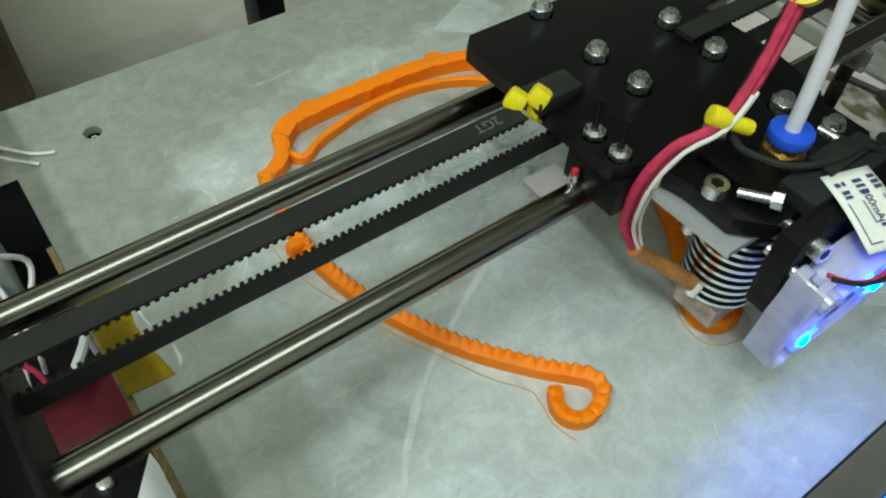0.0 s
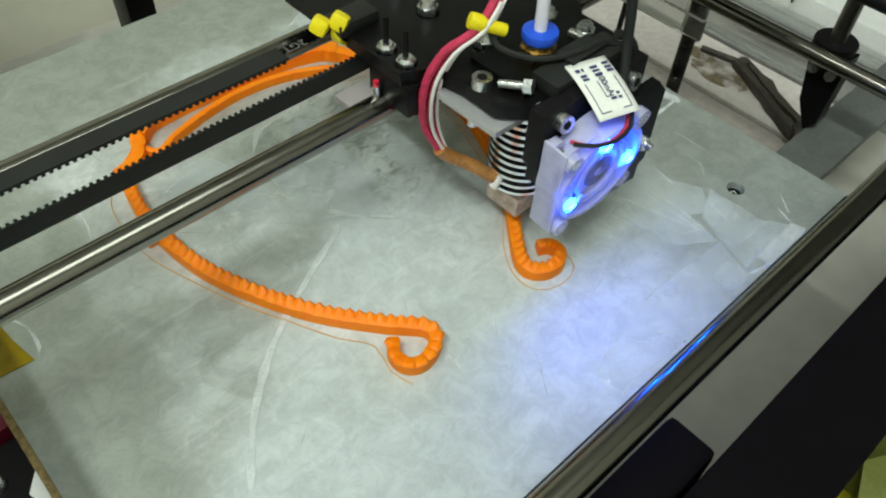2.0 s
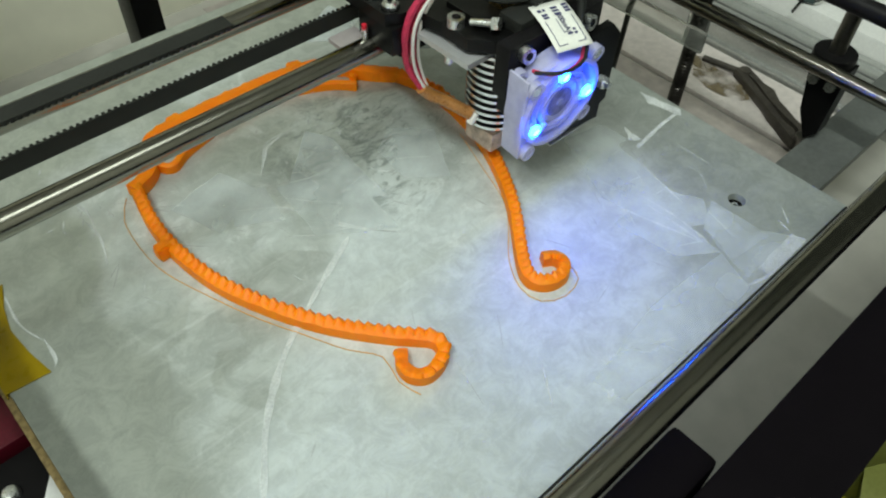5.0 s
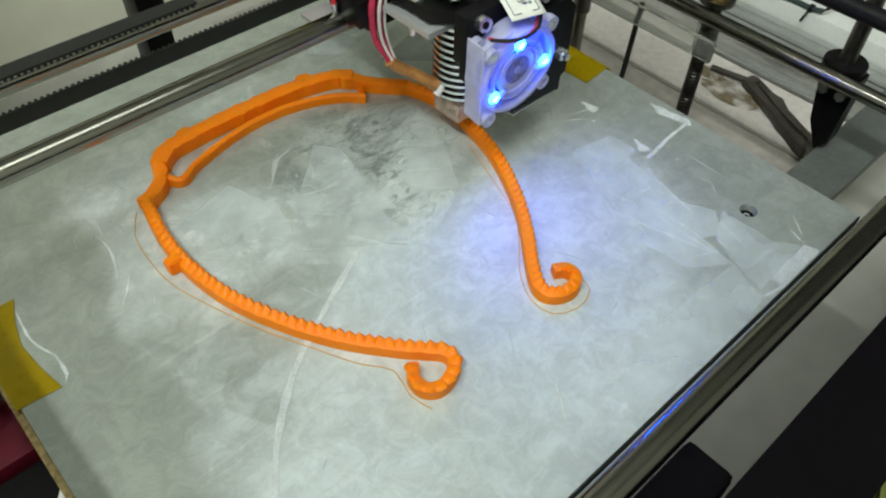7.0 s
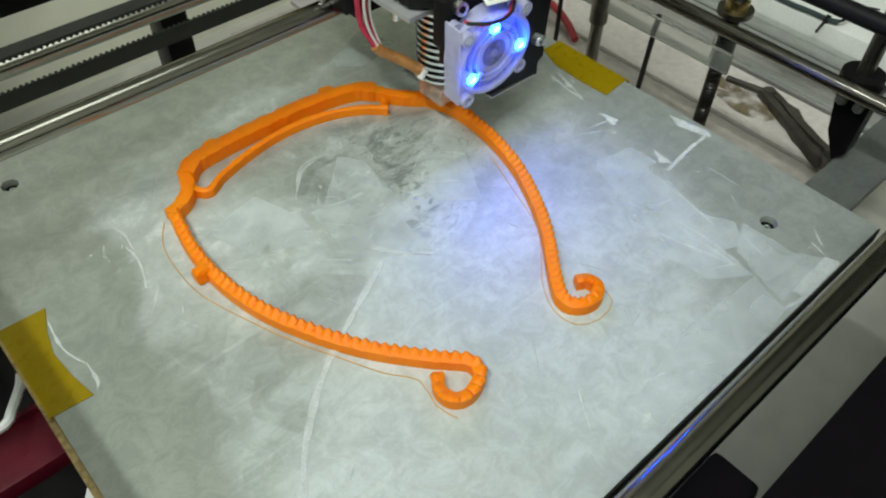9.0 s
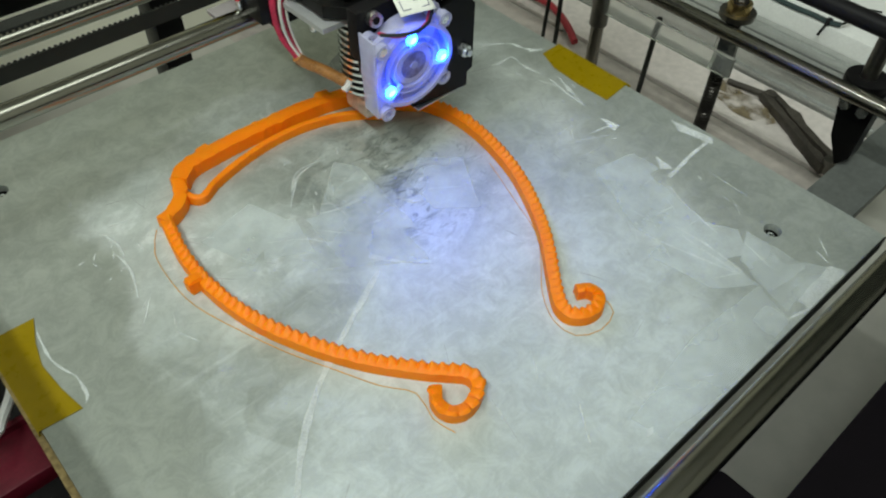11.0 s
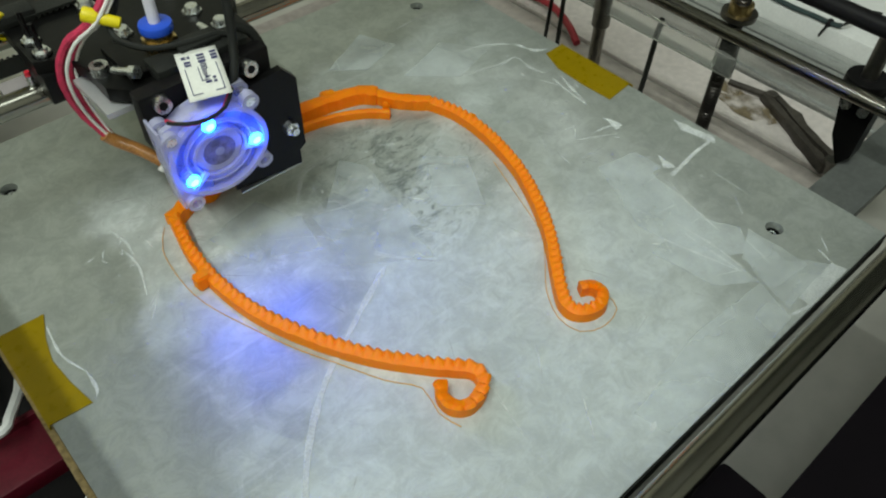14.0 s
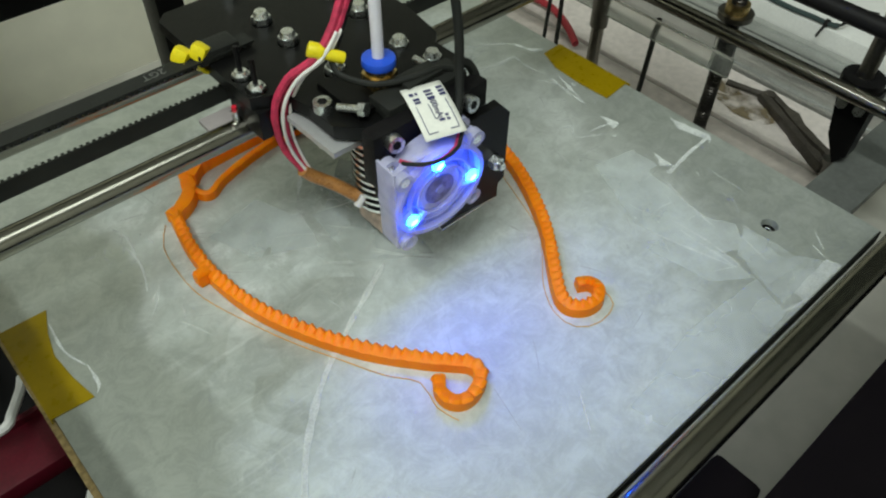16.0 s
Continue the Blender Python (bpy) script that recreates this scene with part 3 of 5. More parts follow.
tape([(-BED - 0.0012, 0.0365), (-0.1190, 0.0360), (-0.1225, 0.026), (-0.1245, 0.016), (-0.1235, 0.004), (-0.1215, -0.007), (-BED - 0.0012, -0.006)], "amber polyimide tape over the bed's rim, with a curved edge")
tape([(BED + 0.0012, 0.032), (0.1235, 0.0315), (0.1190, 0.020), (0.1180, 0.004), (0.1188, -0.0118), (BED + 0.0012, -0.010)], "amber polyimide tape stuck on the bed's far rim")


# ---- the orange print ----
def band(bm, pts, w, h, teeth=0.0, period=0.0032, z0=0.0, lump=0.0003):
    """An upright printed band along a curve, its top edge ragged like saw teeth."""
    path = smooth_path([(x * MM, y * MM, 0) for x, y in pts], 0.0005)
    rings, run = [], 0.0
    for i, q in enumerate(path):
        d = (path[min(i + 1, len(path) - 1)] - path[max(i - 1, 0)]).normalized()
        s = Vector((-d.y, d.x, 0))
        run += (path[i] - path[i - 1]).length if i else 0
        saw = (run % period) / period
        tooth = teeth * (saw / 0.7 if saw < 0.7 else (1 - saw) / 0.3)
        jig = lump * noise.noise(q * 330)
        sect = [(-w / 2 - 0.0002, z0), (-w / 2 + jig, z0 + h * 0.6), (-w / 2 + jig - tooth * 0.5, z0 + h - 0.0005 + tooth * 0.5), (-w / 4 - tooth * 0.4, z0 + h + tooth), (w / 4 - tooth * 0.3, z0 + h + jig * 0.6 + tooth * 0.25), (w / 2 - jig, z0 + h - 0.0006), (w / 2 - jig, z0 + h * 0.5), (w / 2 + 0.0002, z0)]
        rings.append([bm.verts.new(q + s * a + Vector((0, 0, b))) for a, b in sect])
    for a, b in zip(rings, rings[1:]):
        for k in range(8):
            bm.faces.new((a[k], a[(k + 1) % 8], b[(k + 1) % 8], b[k]))
    bm.faces.new(rings[0][::-1]), bm.faces.new(rings[-1])
    return bm


def orange_print():
    ob = empty("printed_headband")
    tagged(ob, "half-printed orange plastic headband with curled ends on the bed", "3D print")
    right = [(24.5, -76.5), (28.2, -79.0), (28.6, -83.2), (24.2, -86.2), (18.8, -85.6), (15.2, -82.2), (15.2, -78.2), (18.0, -73.4), (23.7, -66.2), (34.2, -53.2), (43.9, -37.4), (52.6, -17.7), (57.5, 4.4), (57.7, 22.8), (53.5, 37.2)]
    left = [(-37.2, -73.4), (-40.2, -77.6), (-40.2, -82.0), (-37.0, -84.9), (-31.9, -84.6), (-27.0, -81.6), (-26.6, -76.8), (-31.4, -71.3), (-36.6, -65.7), (-48.0, -51.1), (-57.6, -34.0), (-65.6, -13.6), (-69.0, 7.2), (-68.6, 25.5), (-65.0, 44.8)]
    brow = [(-51.0, 60.0), (-44.5, 65.2), (-33, 66.6), (-19, 67.1), (-5, 66.8), (9, 66.3), (23, 64.2), (34, 60.6), (39.5, 55.2)]
    part("side_arm", band(bmesh.new(), right, 0.0038, 0.0047, 0.0015, 0.0031), ORANGE, ob)
    part("side_arm", band(bmesh.new(), left, 0.0038, 0.0047, 0.0017, 0.0033), ORANGE, ob)
    part("brow_band", band(bmesh.new(), brow, 0.0068, 0.0060, 0.0, lump=0.0009), ORANGE, ob)
    part("neck", band(bmesh.new(), [(-51.0, 62.0), (-53.0, 55.5), (-56.0, 50.5), (-60.5, 47.0), (-66.2, 44.6)], 0.0050, 0.0056, 0.0, lump=0.0008), ORANGE, ob)
    part("neck", band(bmesh.new(), [(38.6, 57.5), (41.6, 50.5), (46.5, 44.0), (54.0, 36.5)], 0.0050, 0.0054, 0.0, lump=0.0008), ORANGE, ob)
    part("inner_band", band(bmesh.new(), [(-52.5, 57), (-51.6, 51.5), (-48.0, 48.0), (-39.7, 52.3), (-23.6, 57.0), (-8.6, 59.1), (5.4, 58.4), (18.3, 55.0), (29.4, 49.1), (36.4, 42.3)], 0.0027, 0.0039), ORANGE, ob)
    # small ragged lugs that stand out from the bands
    for x, y, s, turn in ((-71.9, 12.0, 1.1, 5), (59.6, 16, 0.8, -4), (59.2, 11.5, 0.65, -10), (-35, 69.3, 1.1, 6), (22, 67.2, 1.2, -12), (36, 60.6, 1.1, -38), (-53.2, 54.5, 0.8, 30), (38, 47, 0.6, -50)):
        bm = box(-0.0026 * s, 0.0026 * s, -0.0020 * s, 0.0020 * s, 0.0, 0.0030 + 0.0026 * s)
        bmesh.ops.bevel(bm, geom=bm.edges[:], offset=0.0006, segments=2, affect="EDGES")
        for v in bm.verts:
            v.co += 0.0005 * noise.noise_vector(v.co * 500 + Vector((x, y, 0)))
            v.co.z = max(v.co.z, 0.0)
        bm.transform(pose(x * MM, y * MM, 0, 0, 0, turn))
        part("lug", bm, ORANGE, ob)
    skirt = empty("skirt_line")
    tagged(skirt, "thin stray orange thread laid round the print", "filament thread")
    part("thread", tube([(x * MM, y * MM, 0.0003) for x, y in ((-42, -88), (-44, -80), (-42, -70), (-49, -60), (-56, -46), (-63, -32), (-70, -14), (-76, 5), (-77, 20), (-75, 36), (-69, 46))], 0.00017, 5), ORANGE_THIN, skirt)
    part("thread", tube([(x * MM, y * MM, 0.0003) for x, y in ((28, -75), (31, -83), (29, -90), (20, -92), (12, -88), (11, -79), (17, -68), (27, -58), (36, -47), (43, -28), (50, -8))], 0.00016, 5), ORANGE_THIN, skirt)
    return ob


orange_print()


# ---- the print head (origin on the nozzle's axis, at bed height) ----
def nut(parent, x, y, z, r=0.0034, tall=0.0044, stud=0.0):
    n = part("lock_nut", rod((x, y, z), (x, y, z + tall * 0.6), r, 6), BRIGHT, parent)
    part("collar", rod((x, y, z + tall * 0.6), (x, y, z + tall), r * 0.82, 20, r * 0.62), BRIGHT, n)
    part("stud", rod((x, y, z - 0.012), (x, y, z + tall * 0.98 + stud), r * 0.48, 14), DULL_STEEL, n)
    part("washer", rod((x, y, z - 0.0008), (x, y, z), r * 1.1, 20), BRIGHT, n)
    return n


def cap_screw(parent, p, d, r=0.0027, tall=0.0032, shaft=0.012):
    p, d = Vector(p), Vector(d).normalized()
    s = part("cap_screw", rod(p, p + d * tall, r, 20), BRIGHT, parent)
    part("socket", rod(p + d * (tall * 0.99), p + d * (tall + 0.0001), r * 0.55, 6), BLACK_PLASTIC, s)
    part("shaft", rod(p - d * shaft, p, r * 0.55, 12), BRIGHT, s)
    return s


def zip_tie(parent, p, turn, r=0.0030, tail=0.0040):
    """A yellow nylon tie: a strap round a bundle, its head and its clipped tail."""
    m = Matrix.Translation(p) @ turn
    bm = ring(0, 0, r, r + 0.0009, -0.0017, 0.0017, 24)
    bm.transform(m)
    t = part("cable_tie", bm, YELLOW, parent, "yellow nylon cable tie")
    bm = box(r - 0.0005, r + 0.0048, -0.0024, 0.0024, -0.0020, 0.0022)
    bm.transform(m)
    part("tie_head", bm, YELLOW, t, bevel=0.0010)
    bm = box(-r - tail, -r + 0.0006, -0.0018, 0.0018, -0.0006, 0.0006)
    bm.transform(m)
    part("tie_tail", bm, YELLOW, t, bevel=0.0003)
    return t


def fan(parent):
    m = Matrix.Translation((-0.0020, -0.0265, 0.0470)) @ pose(0, 0, 0, 4, -4, -2) @ Matrix.Diagonal((0.97, 0.95, 0.95, 1))
    made = []

    def put(name, bm, material, under, label="", bevel=0.0):
        bm.transform(m)
        return part(name, bm, material, under, label, bevel=bevel)

    f = put("fan", ring(0, 0, 0.0160, 0.0176, -0.0055, 0.0050, 48), CLEAR, parent, "clear cooling fan glowing blue")
    bm = bmesh.new()
    loops = []
    for k in range(64):
        a = 2 * math.pi * (k + 0.5) / 64
        c, d = math.cos(a), math.sin(a)
        far = min(0.0174 / max(abs(c), abs(d)), 0.0226) if c < -0.05 else 0.0172 + (0.0052 if abs(abs(d) - 0.70) < 0.09 else 0.0)
        loops.append([bm.verts.new((r * c, y, r * d)) for r, y in ((0.0158, -0.0030), (far, -0.0030), (far, -0.0010), (0.0158, -0.0010))])
    for a, b in zip(loops, loops[1:] + loops[:1]):
        for k in range(4):
            bm.faces.new((a[k], a[(k + 1) % 4], b[(k + 1) % 4], b[k]))
    put("flange", bm, CLEAR, f)
    put("shroud", ring(0, 0, 0.0098, 0.0160, 0.0000, 0.0006, 48), CLEAR_VEIL, f)
    put("flange", box(-0.0174, -0.0164, -0.0040, 0.0050, -0.0180, 0.0180), CLEAR, f, bevel=0.0004)
    put("back_plate", ring(0, 0, 0.0075, 0.0168, 0.0038, 0.0050, 40), BACKING, f)
    put("hub_ring", ring(0, 0, 0.0116, 0.0122, -0.0048, -0.0030, 40), CLEAR, f)
    for x, z in ((-0.0140, 0.0135), (0.0142, 0.0140), (-0.0135, -0.0165), (0.0140, -0.0135)):
        put("ear", ring(x, z, 0.0018, 0.0031, -0.0055, -0.0025, 20), CLEAR, f)
        put("ear", ring(x, z, 0.0017, 0.0033, 0.0020, 0.0050, 20), CLEAR, f)
    put("motor_hub", rod((0, -0.0040, 0), (0, 0.0040, 0), 0.0085, 36), CLEAR_HUB, f, bevel=0.0006)
    put("hub_ring", ring(0, 0, 0.0088, 0.0098, -0.0050, 0.0030, 36), CLEAR, f)
    put("hub_label", rod((0, -0.0043, 0), (0, -0.0040, 0), 0.0058, 30), mat("hub_paper", (0.17, 0.16, 0.26), 0.5, 0, 0.5, 500), f)
    put("hub_pin", rod((0, -0.0047, 0), (0, -0.0043, 0), 0.0016, 16), CLEAR, f)
    for k in range(7):
        a = 2 * math.pi * k / 7
        bm = box(0.0098, 0.0158, -0.0003, 0.0003, -0.0040, 0.0040)
        bm.transform(pose(0, 0, 0, 90, 0, 0) @ pose(0, 0, 0, 38, 0, 0))
        bm.transform(Matrix.Rotation(a, 4, "Y"))
        put("blade", bm, BLADE, f)
    for a in (20, 140, 260):
        bm = box(0.0085, 0.0170, -0.0055, -0.0040, -0.0008, 0.0008)
        bm.transform(Matrix.Rotation(radians(a), 4, "Y"))
        put("strut", bm, CLEAR, f)
    for x, z in ((-0.0012, 0.0128), (-0.0118, -0.0062), (0.0128, -0.0020)):
        cup = put("led_cup", rod((x, -0.0050, z), (x, 0.0010, z), 0.0021, 16), CLEAR_HUB, f)
        bm = bmesh.new()
        bmesh.ops.create_uvsphere(bm, u_segments=16, v_segments=8, radius=0.0024, matrix=Matrix.Translation((x, -0.0050, z)) @ Matrix.Diagonal((1, 0.35, 1, 1)))
        put("led", bm, LED, cup, "glowing blue diode")
        bm = bmesh.new()
        bmesh.ops.create_circle(bm, cap_ends=True, radius=0.0015, segments=16, matrix=pose(x, -0.0062, z, 95))
        put("led_window", bm, LED_FRONT, cup)
    for x, z in ((-0.0140, 0.0135), (0.0142, 0.0140)):
        put("fan_screw", rod((x, -0.0052, z), (x, -0.0030, z), 0.0019, 20), BRIGHT, f)
        put("screw_socket", rod((x, -0.0054, z), (x, -0.0051, z), 0.0010, 6), BLACK_PLASTIC, f)
    put("fan_screw", rod((-0.0140, -0.0055, 0.0135), (-0.0140, 0.014, 0.0135), 0.0015, 12), BRIGHT, f)
    put("fan_screw", rod((0.0142, -0.0055, 0.0140), (0.0142, 0.012, 0.0140), 0.0015, 12), BRIGHT, f)
    for q, c in ((0, RED_WIRE), (1, BLACK_RUBBER)):
        o = q * 0.0013
        put("fan_wire", tube([(-0.0120, 0.000 - o, 0.0180), (-0.0085, -0.0050 - o, 0.0178 + o), (-0.002, -0.0070 - o, 0.0172 + o), (0.005, -0.0060 - o, 0.0176 + o), (0.0105, -0.001 - o, 0.0200)], 0.00065, 7), c, f)
    return f


def sticker(parent):
    """The fan's paper label, with its unreadable lines as bars."""
    o, u, v = Vector((-0.001, -0.0110, 0.0720)), Vector((0.0122, -0.0040, 0.0004)), Vector((-0.0062, -0.0192, -0.0042))
    bm = bmesh.new()
    grid = [[bm.verts.new(o + u * (i / 6) + v * (j / 8) + Vector((0, 0, 0.0009 * math.sin(math.pi * j / 8)))) for i in range(7)] for j in range(9)]
    for j in range(8):
        for i in range(6):
            bm.faces.new((grid[j][i], grid[j][i + 1], grid[j + 1][i + 1], grid[j + 1][i]))
    s = part("paper_label", bm, PAPER, parent, "curled cream paper label with printed lines")
    s.modifiers.new("thick", "SOLIDIFY").thickness = 0.0002

    def bar(a, b, c, d):
        bm = bmesh.new()
        k = 4
        rows = [[bm.verts.new(o + u * p + v * q + Vector((0, 0, 0.00025 + 0.0009 * math.sin(math.pi * q)))) for p in (a, b)] for q in (c + (d - c) * n / k for n in range(k + 1))]
        for r0, r1 in zip(rows, rows[1:]):
            bm.faces.new((r0[0], r0[1], r1[1], r1[0]))
        part("print_bar", bm, INK, s, smooth=False)

    for a, b, c, d in ((0.12, 0.22, 0.14, 0.2), (0.26, 0.32, 0.14, 0.2), (0.15, 0.30, 0.26, 0.31), (0.15, 0.30, 0.33, 0.37), (0.48, 0.66, 0.14, 0.19), (0.48, 0.66, 0.22, 0.26), (0.48, 0.66, 0.29, 0.34), (0.80, 0.95, 0.12, 0.17), (0.80, 0.95, 0.20, 0.25), (0.80, 0.95, 0.27, 0.32), (0.50, 0.64, 0.72, 0.76), (0.68, 0.76, 0.66, 0.70), (0.68, 0.76, 0.73, 0.77),
                       (0.12, 0.14, 0.42, 0.92), (0.12, 0.36, 0.905, 0.92), (0.42, 0.44, 0.42, 0.70), (0.42, 0.60, 0.69, 0.705), (0.66, 0.86, 0.905, 0.92), (0.86, 0.88, 0.40, 0.92)):
        bar(a, b, c, d)
    bm = text_mesh("300mA", 0.0027)
    ex, ey = v.normalized(), u.normalized()
    ez = ex.cross(ey).normalized()
    if ez.z < 0:
        ez = -ez
    place = Matrix.Translation(o + u * 0.56 + v * 0.50 + Vector((0, 0, 0.0012)))
    turn = Matrix((ex, ez.cross(ex), ez)).transposed().to_4x4()
    bm.transform(place @ turn)
    part("rating_print", bm, INK, s, "dark printed 300mA", smooth=False)
    return s


def print_head():
    head = empty("extruder_carriage")
    tagged(head, "black acrylic printer carriage with hot end, blue-lit fan and wiring", "printer carriage")
    plate = [(-0.030, 0.082), (-0.034, 0.078), (-0.034, 0.066), (-0.034, 0.021), (-0.025, 0.017), (-0.0225, 0.006), (0.028, 0.006), (0.034, 0.012), (0.037, 0.030), (0.037, 0.076), (0.030, 0.082)]
    part("carriage_plate", prism(plate, 0.0625, 0.0670), BLACK_ACRYLIC, head, bevel=0.0004)
    front = [(-0.0225, 0.0075), (-0.0225, -0.0060), (-0.016, -0.0130), (0.020, -0.0135), (0.030, -0.006), (0.030, 0.008)]
    part("hotend_plate", prism(front, 0.0620, 0.0668), BLACK_ACRYLIC, head, bevel=0.0004)
    part("riser_plate", prism([(-0.015, 0.012), (-0.015, -0.009), (0.024, -0.009), (0.024, 0.012)], 0.0668, 0.0690), BLACK_ACRYLIC, head, bevel=0.0003)
    lower = [(-0.0262, 0.014), (-0.0258, -0.0100), (-0.0135, -0.0102), (-0.0100, -0.0150), (0.020, -0.0155), (0.028, -0.008), (0.028, 0.014)]
    part("support_plate", prism(lower, 0.0588, 0.0608), mat("pale_aluminium", (0.62, 0.62, 0.63), 0.38, 0.6, 0.06, 90), head, "bright aluminium plate", bevel=0.0002)
    part("bearing_holder", box(-0.026, 0.034, 0.023, 0.037, 0.0455, 0.0620), BLACK_PLASTIC, head, bevel=0.001)
    part("bearing_holder", box(-0.012, 0.034, 0.066, 0.081, 0.0420, 0.0620), BLACK_PLASTIC, head, bevel=0.001)
    part("belt_clamp", box(-0.0335, -0.022, 0.018, 0.036, 0.0520, 0.0625), BLACK_ACRYLIC, head, bevel=0.0005)
    part("belt_clamp", box(-0.0370, -0.022, 0.0445, 0.0530, 0.0665, 0.0712), BLACK_RUBBER, head, "folded belt end in a clamp", bevel=0.0012)
    sw = part("end_switch", box(-0.0440, -0.0325, 0.0290, 0.0400, 0.0512, 0.0530), mat("grey_switch", (0.30, 0.27, 0.27), 0.4, 0, 0.1, 200), head, "small pale switch with a red tip", bevel=0.0003)
    part("switch_tip", rod((-0.0350, 0.0310, 0.0575), (-0.0350, 0.0310, 0.0590), 0.0009, 12), mat("red_tip", (0.6, 0.02, 0.04), 0.4), sw)
    part("switch_pin", rod((-0.0350, 0.0310, 0.0530), (-0.0350, 0.0310, 0.0575), 0.0013, 12), BRIGHT, sw)
    for x, y in ((-0.0075, 0.055), (-0.0075, 0.039), (0.0210, 0.055), (0.0210, 0.038), (-0.0065, 0.079), (0.0180, 0.0125), (-0.0060, 0.0150)):
        nut(head, x, y, 0.0670)
    for x, y in ((-0.0296, 0.0323), (-0.0296, 0.0235)):
        nut(head, x, y, 0.0670, 0.0030, 0.0024, 0.0)
        part("threaded_stud", rod((x, y + 0.0002, 0.0672), (x, y + 0.0002, 0.0780), 0.0009, 10), BLACK_PLASTIC, head)
    cap_screw(head, (-0.0200, 0.0022, 0.0668), (0, 0, 1), 0.0029, 0.0032)
    nut(head, 0.0212, -0.0003, 0.0668, 0.0032, 0.0045)
    part("stud", rod((-0.0205, 0.004, 0.0520), (-0.0205, 0.004, 0.0600), 0.0016, 12), BRIGHT, head)
    # slot-headed pins lying on the plate
    part("clamp_bolt", rod((-0.0175, -0.0020, 0.0690), (-0.0140, -0.0090, 0.0705), 0.0012, 12), BRIGHT, head)
    part("clamp_nut", rod((-0.0142, -0.0085, 0.0704), (-0.0132, -0.0107, 0.0709), 0.0022, 6), BRIGHT, head)
    part("clamp_bolt", rod((0.0140, 0.0000, 0.0712), (0.0150, -0.0085, 0.0712), 0.0012, 12), BRIGHT, head)
    # fan mount block
    part("mount_block", box(-0.0190, 0.0260, -0.0210, -0.0150, 0.0500, 0.0690), BLACK_PLASTIC, head, bevel=0.0006)
    part("mount_arm", box(-0.0150, -0.0085, -0.0215, -0.0140, 0.0400, 0.0580), BLACK_PLASTIC, head, bevel=0.0006)
    part("mount_ledge", box(-0.0090, 0.0220, -0.0160, -0.0060, 0.0668, 0.0715), BLACK_RUBBER, head, bevel=0.0008)
    cap_screw(head, (-0.0126, -0.0210, 0.0655), (-0.15, -1, 0.1))
    cap_screw(head, (0.0170, -0.0210, 0.0650), (0.1, -1, 0.1))
    part("duct_panel", prism([(0.0, 0.0), (0.026, 0.0), (0.026, 0.006), (0.0285, 0.008), (0.0285, 0.036), (0.024, 0.041), (0.006, 0.038), (0.0, 0.033)], 0, 0.003), BLACK_ACRYLIC, head, bevel=0.0003).matrix_local = pose(0.0035, -0.0205, 0.0210, 90, 0, -6)
    part("panel_edge", box(0.004, 0.029, -0.0255, -0.0225, 0.0200, 0.0206), SATIN_ALU, head)
    nut_side = part("panel_screw", rod((0.0262, -0.0285, 0.0390), (0.0262, -0.0240, 0.0390), 0.0026, 6), BRIGHT, head)
    part("tip", rod((0.0262, -0.0305, 0.0390), (0.0262, -0.0285, 0.0390), 0.0014, 12), BRIGHT, nut_side)
    # hot end
    sink = part("heat_sink", rod((0, 0, 0.0205), (0, 0, 0.0600), 0.0052, 28), CAST_ALU, head, "finned bright aluminium heat sink")
    for k in range(12):
        z = 0.0225 + k * 0.0030
        part("fin", rod((0, 0, z), (0, 0, z + 0.0011), 0.0111, 40), CAST_ALU, sink)
    part("heat_break", rod((0, 0, 0.0170), (0, 0, 0.0225), 0.0030, 16), BRIGHT, head)
    part("heater_block", box(-0.0074, 0.0072, -0.0072, 0.0072, 0.0105, 0.0190), BLOCK_TAPE, head, "heater block wrapped in stained tape", bevel=0.0012)
    noz = part("nozzle", rod((0, 0, 0.0052), (0, 0, 0.0078), 0.0006, 16, 0.0030), BRASS, head)
    part("hex", rod((0, 0, 0.0078), (0, 0, 0.0092), 0.0036, 6), BRASS, noz)
    # bowden fitting and tube
    fit_ = part("tube_fitting", rod((0, 0, 0.0690), (0, 0, 0.0728), 0.0056, 6), BRASS, head, "brass push fitting with a blue collar")
    part("fitting_neck", rod((0, 0, 0.0728), (0, 0, 0.0750), 0.0045, 24), BRASS, fit_)
    part("collar", rod((0, 0, 0.0750), (0, 0, 0.0779), 0.0053, 32), BLUE, fit_, "blue release collar", bevel=0.0007)
    part("bowden_tube", tube([(0, 0, 0.070), (0.0002, 0.0005, 0.085), (0.001, 0.002, 0.105), (0.004, 0.006, 0.14), (0.012, 0.016, 0.20), (0.03, 0.04, 0.27), (0.06, 0.08, 0.32)], 0.00185, 14, 0.006), PTFE, head, "white plastic filament tube")
    # heater wires
    part("heater_sleeve", tube([(-0.0110, 0.0010, 0.0262), (-0.0150, 0.0070, 0.0295), (-0.0205, 0.0135, 0.0330), (-0.0230, 0.0150, 0.0360)], 0.0023, 10, 0.002), COPPER_TAPE, head, "brown taped wire sleeve")
    part("wire_end", rod((-0.0125, 0.0, 0.0235), (-0.0095, 0.0, 0.0270), 0.0016, 10), WHITE_WIRE, head)
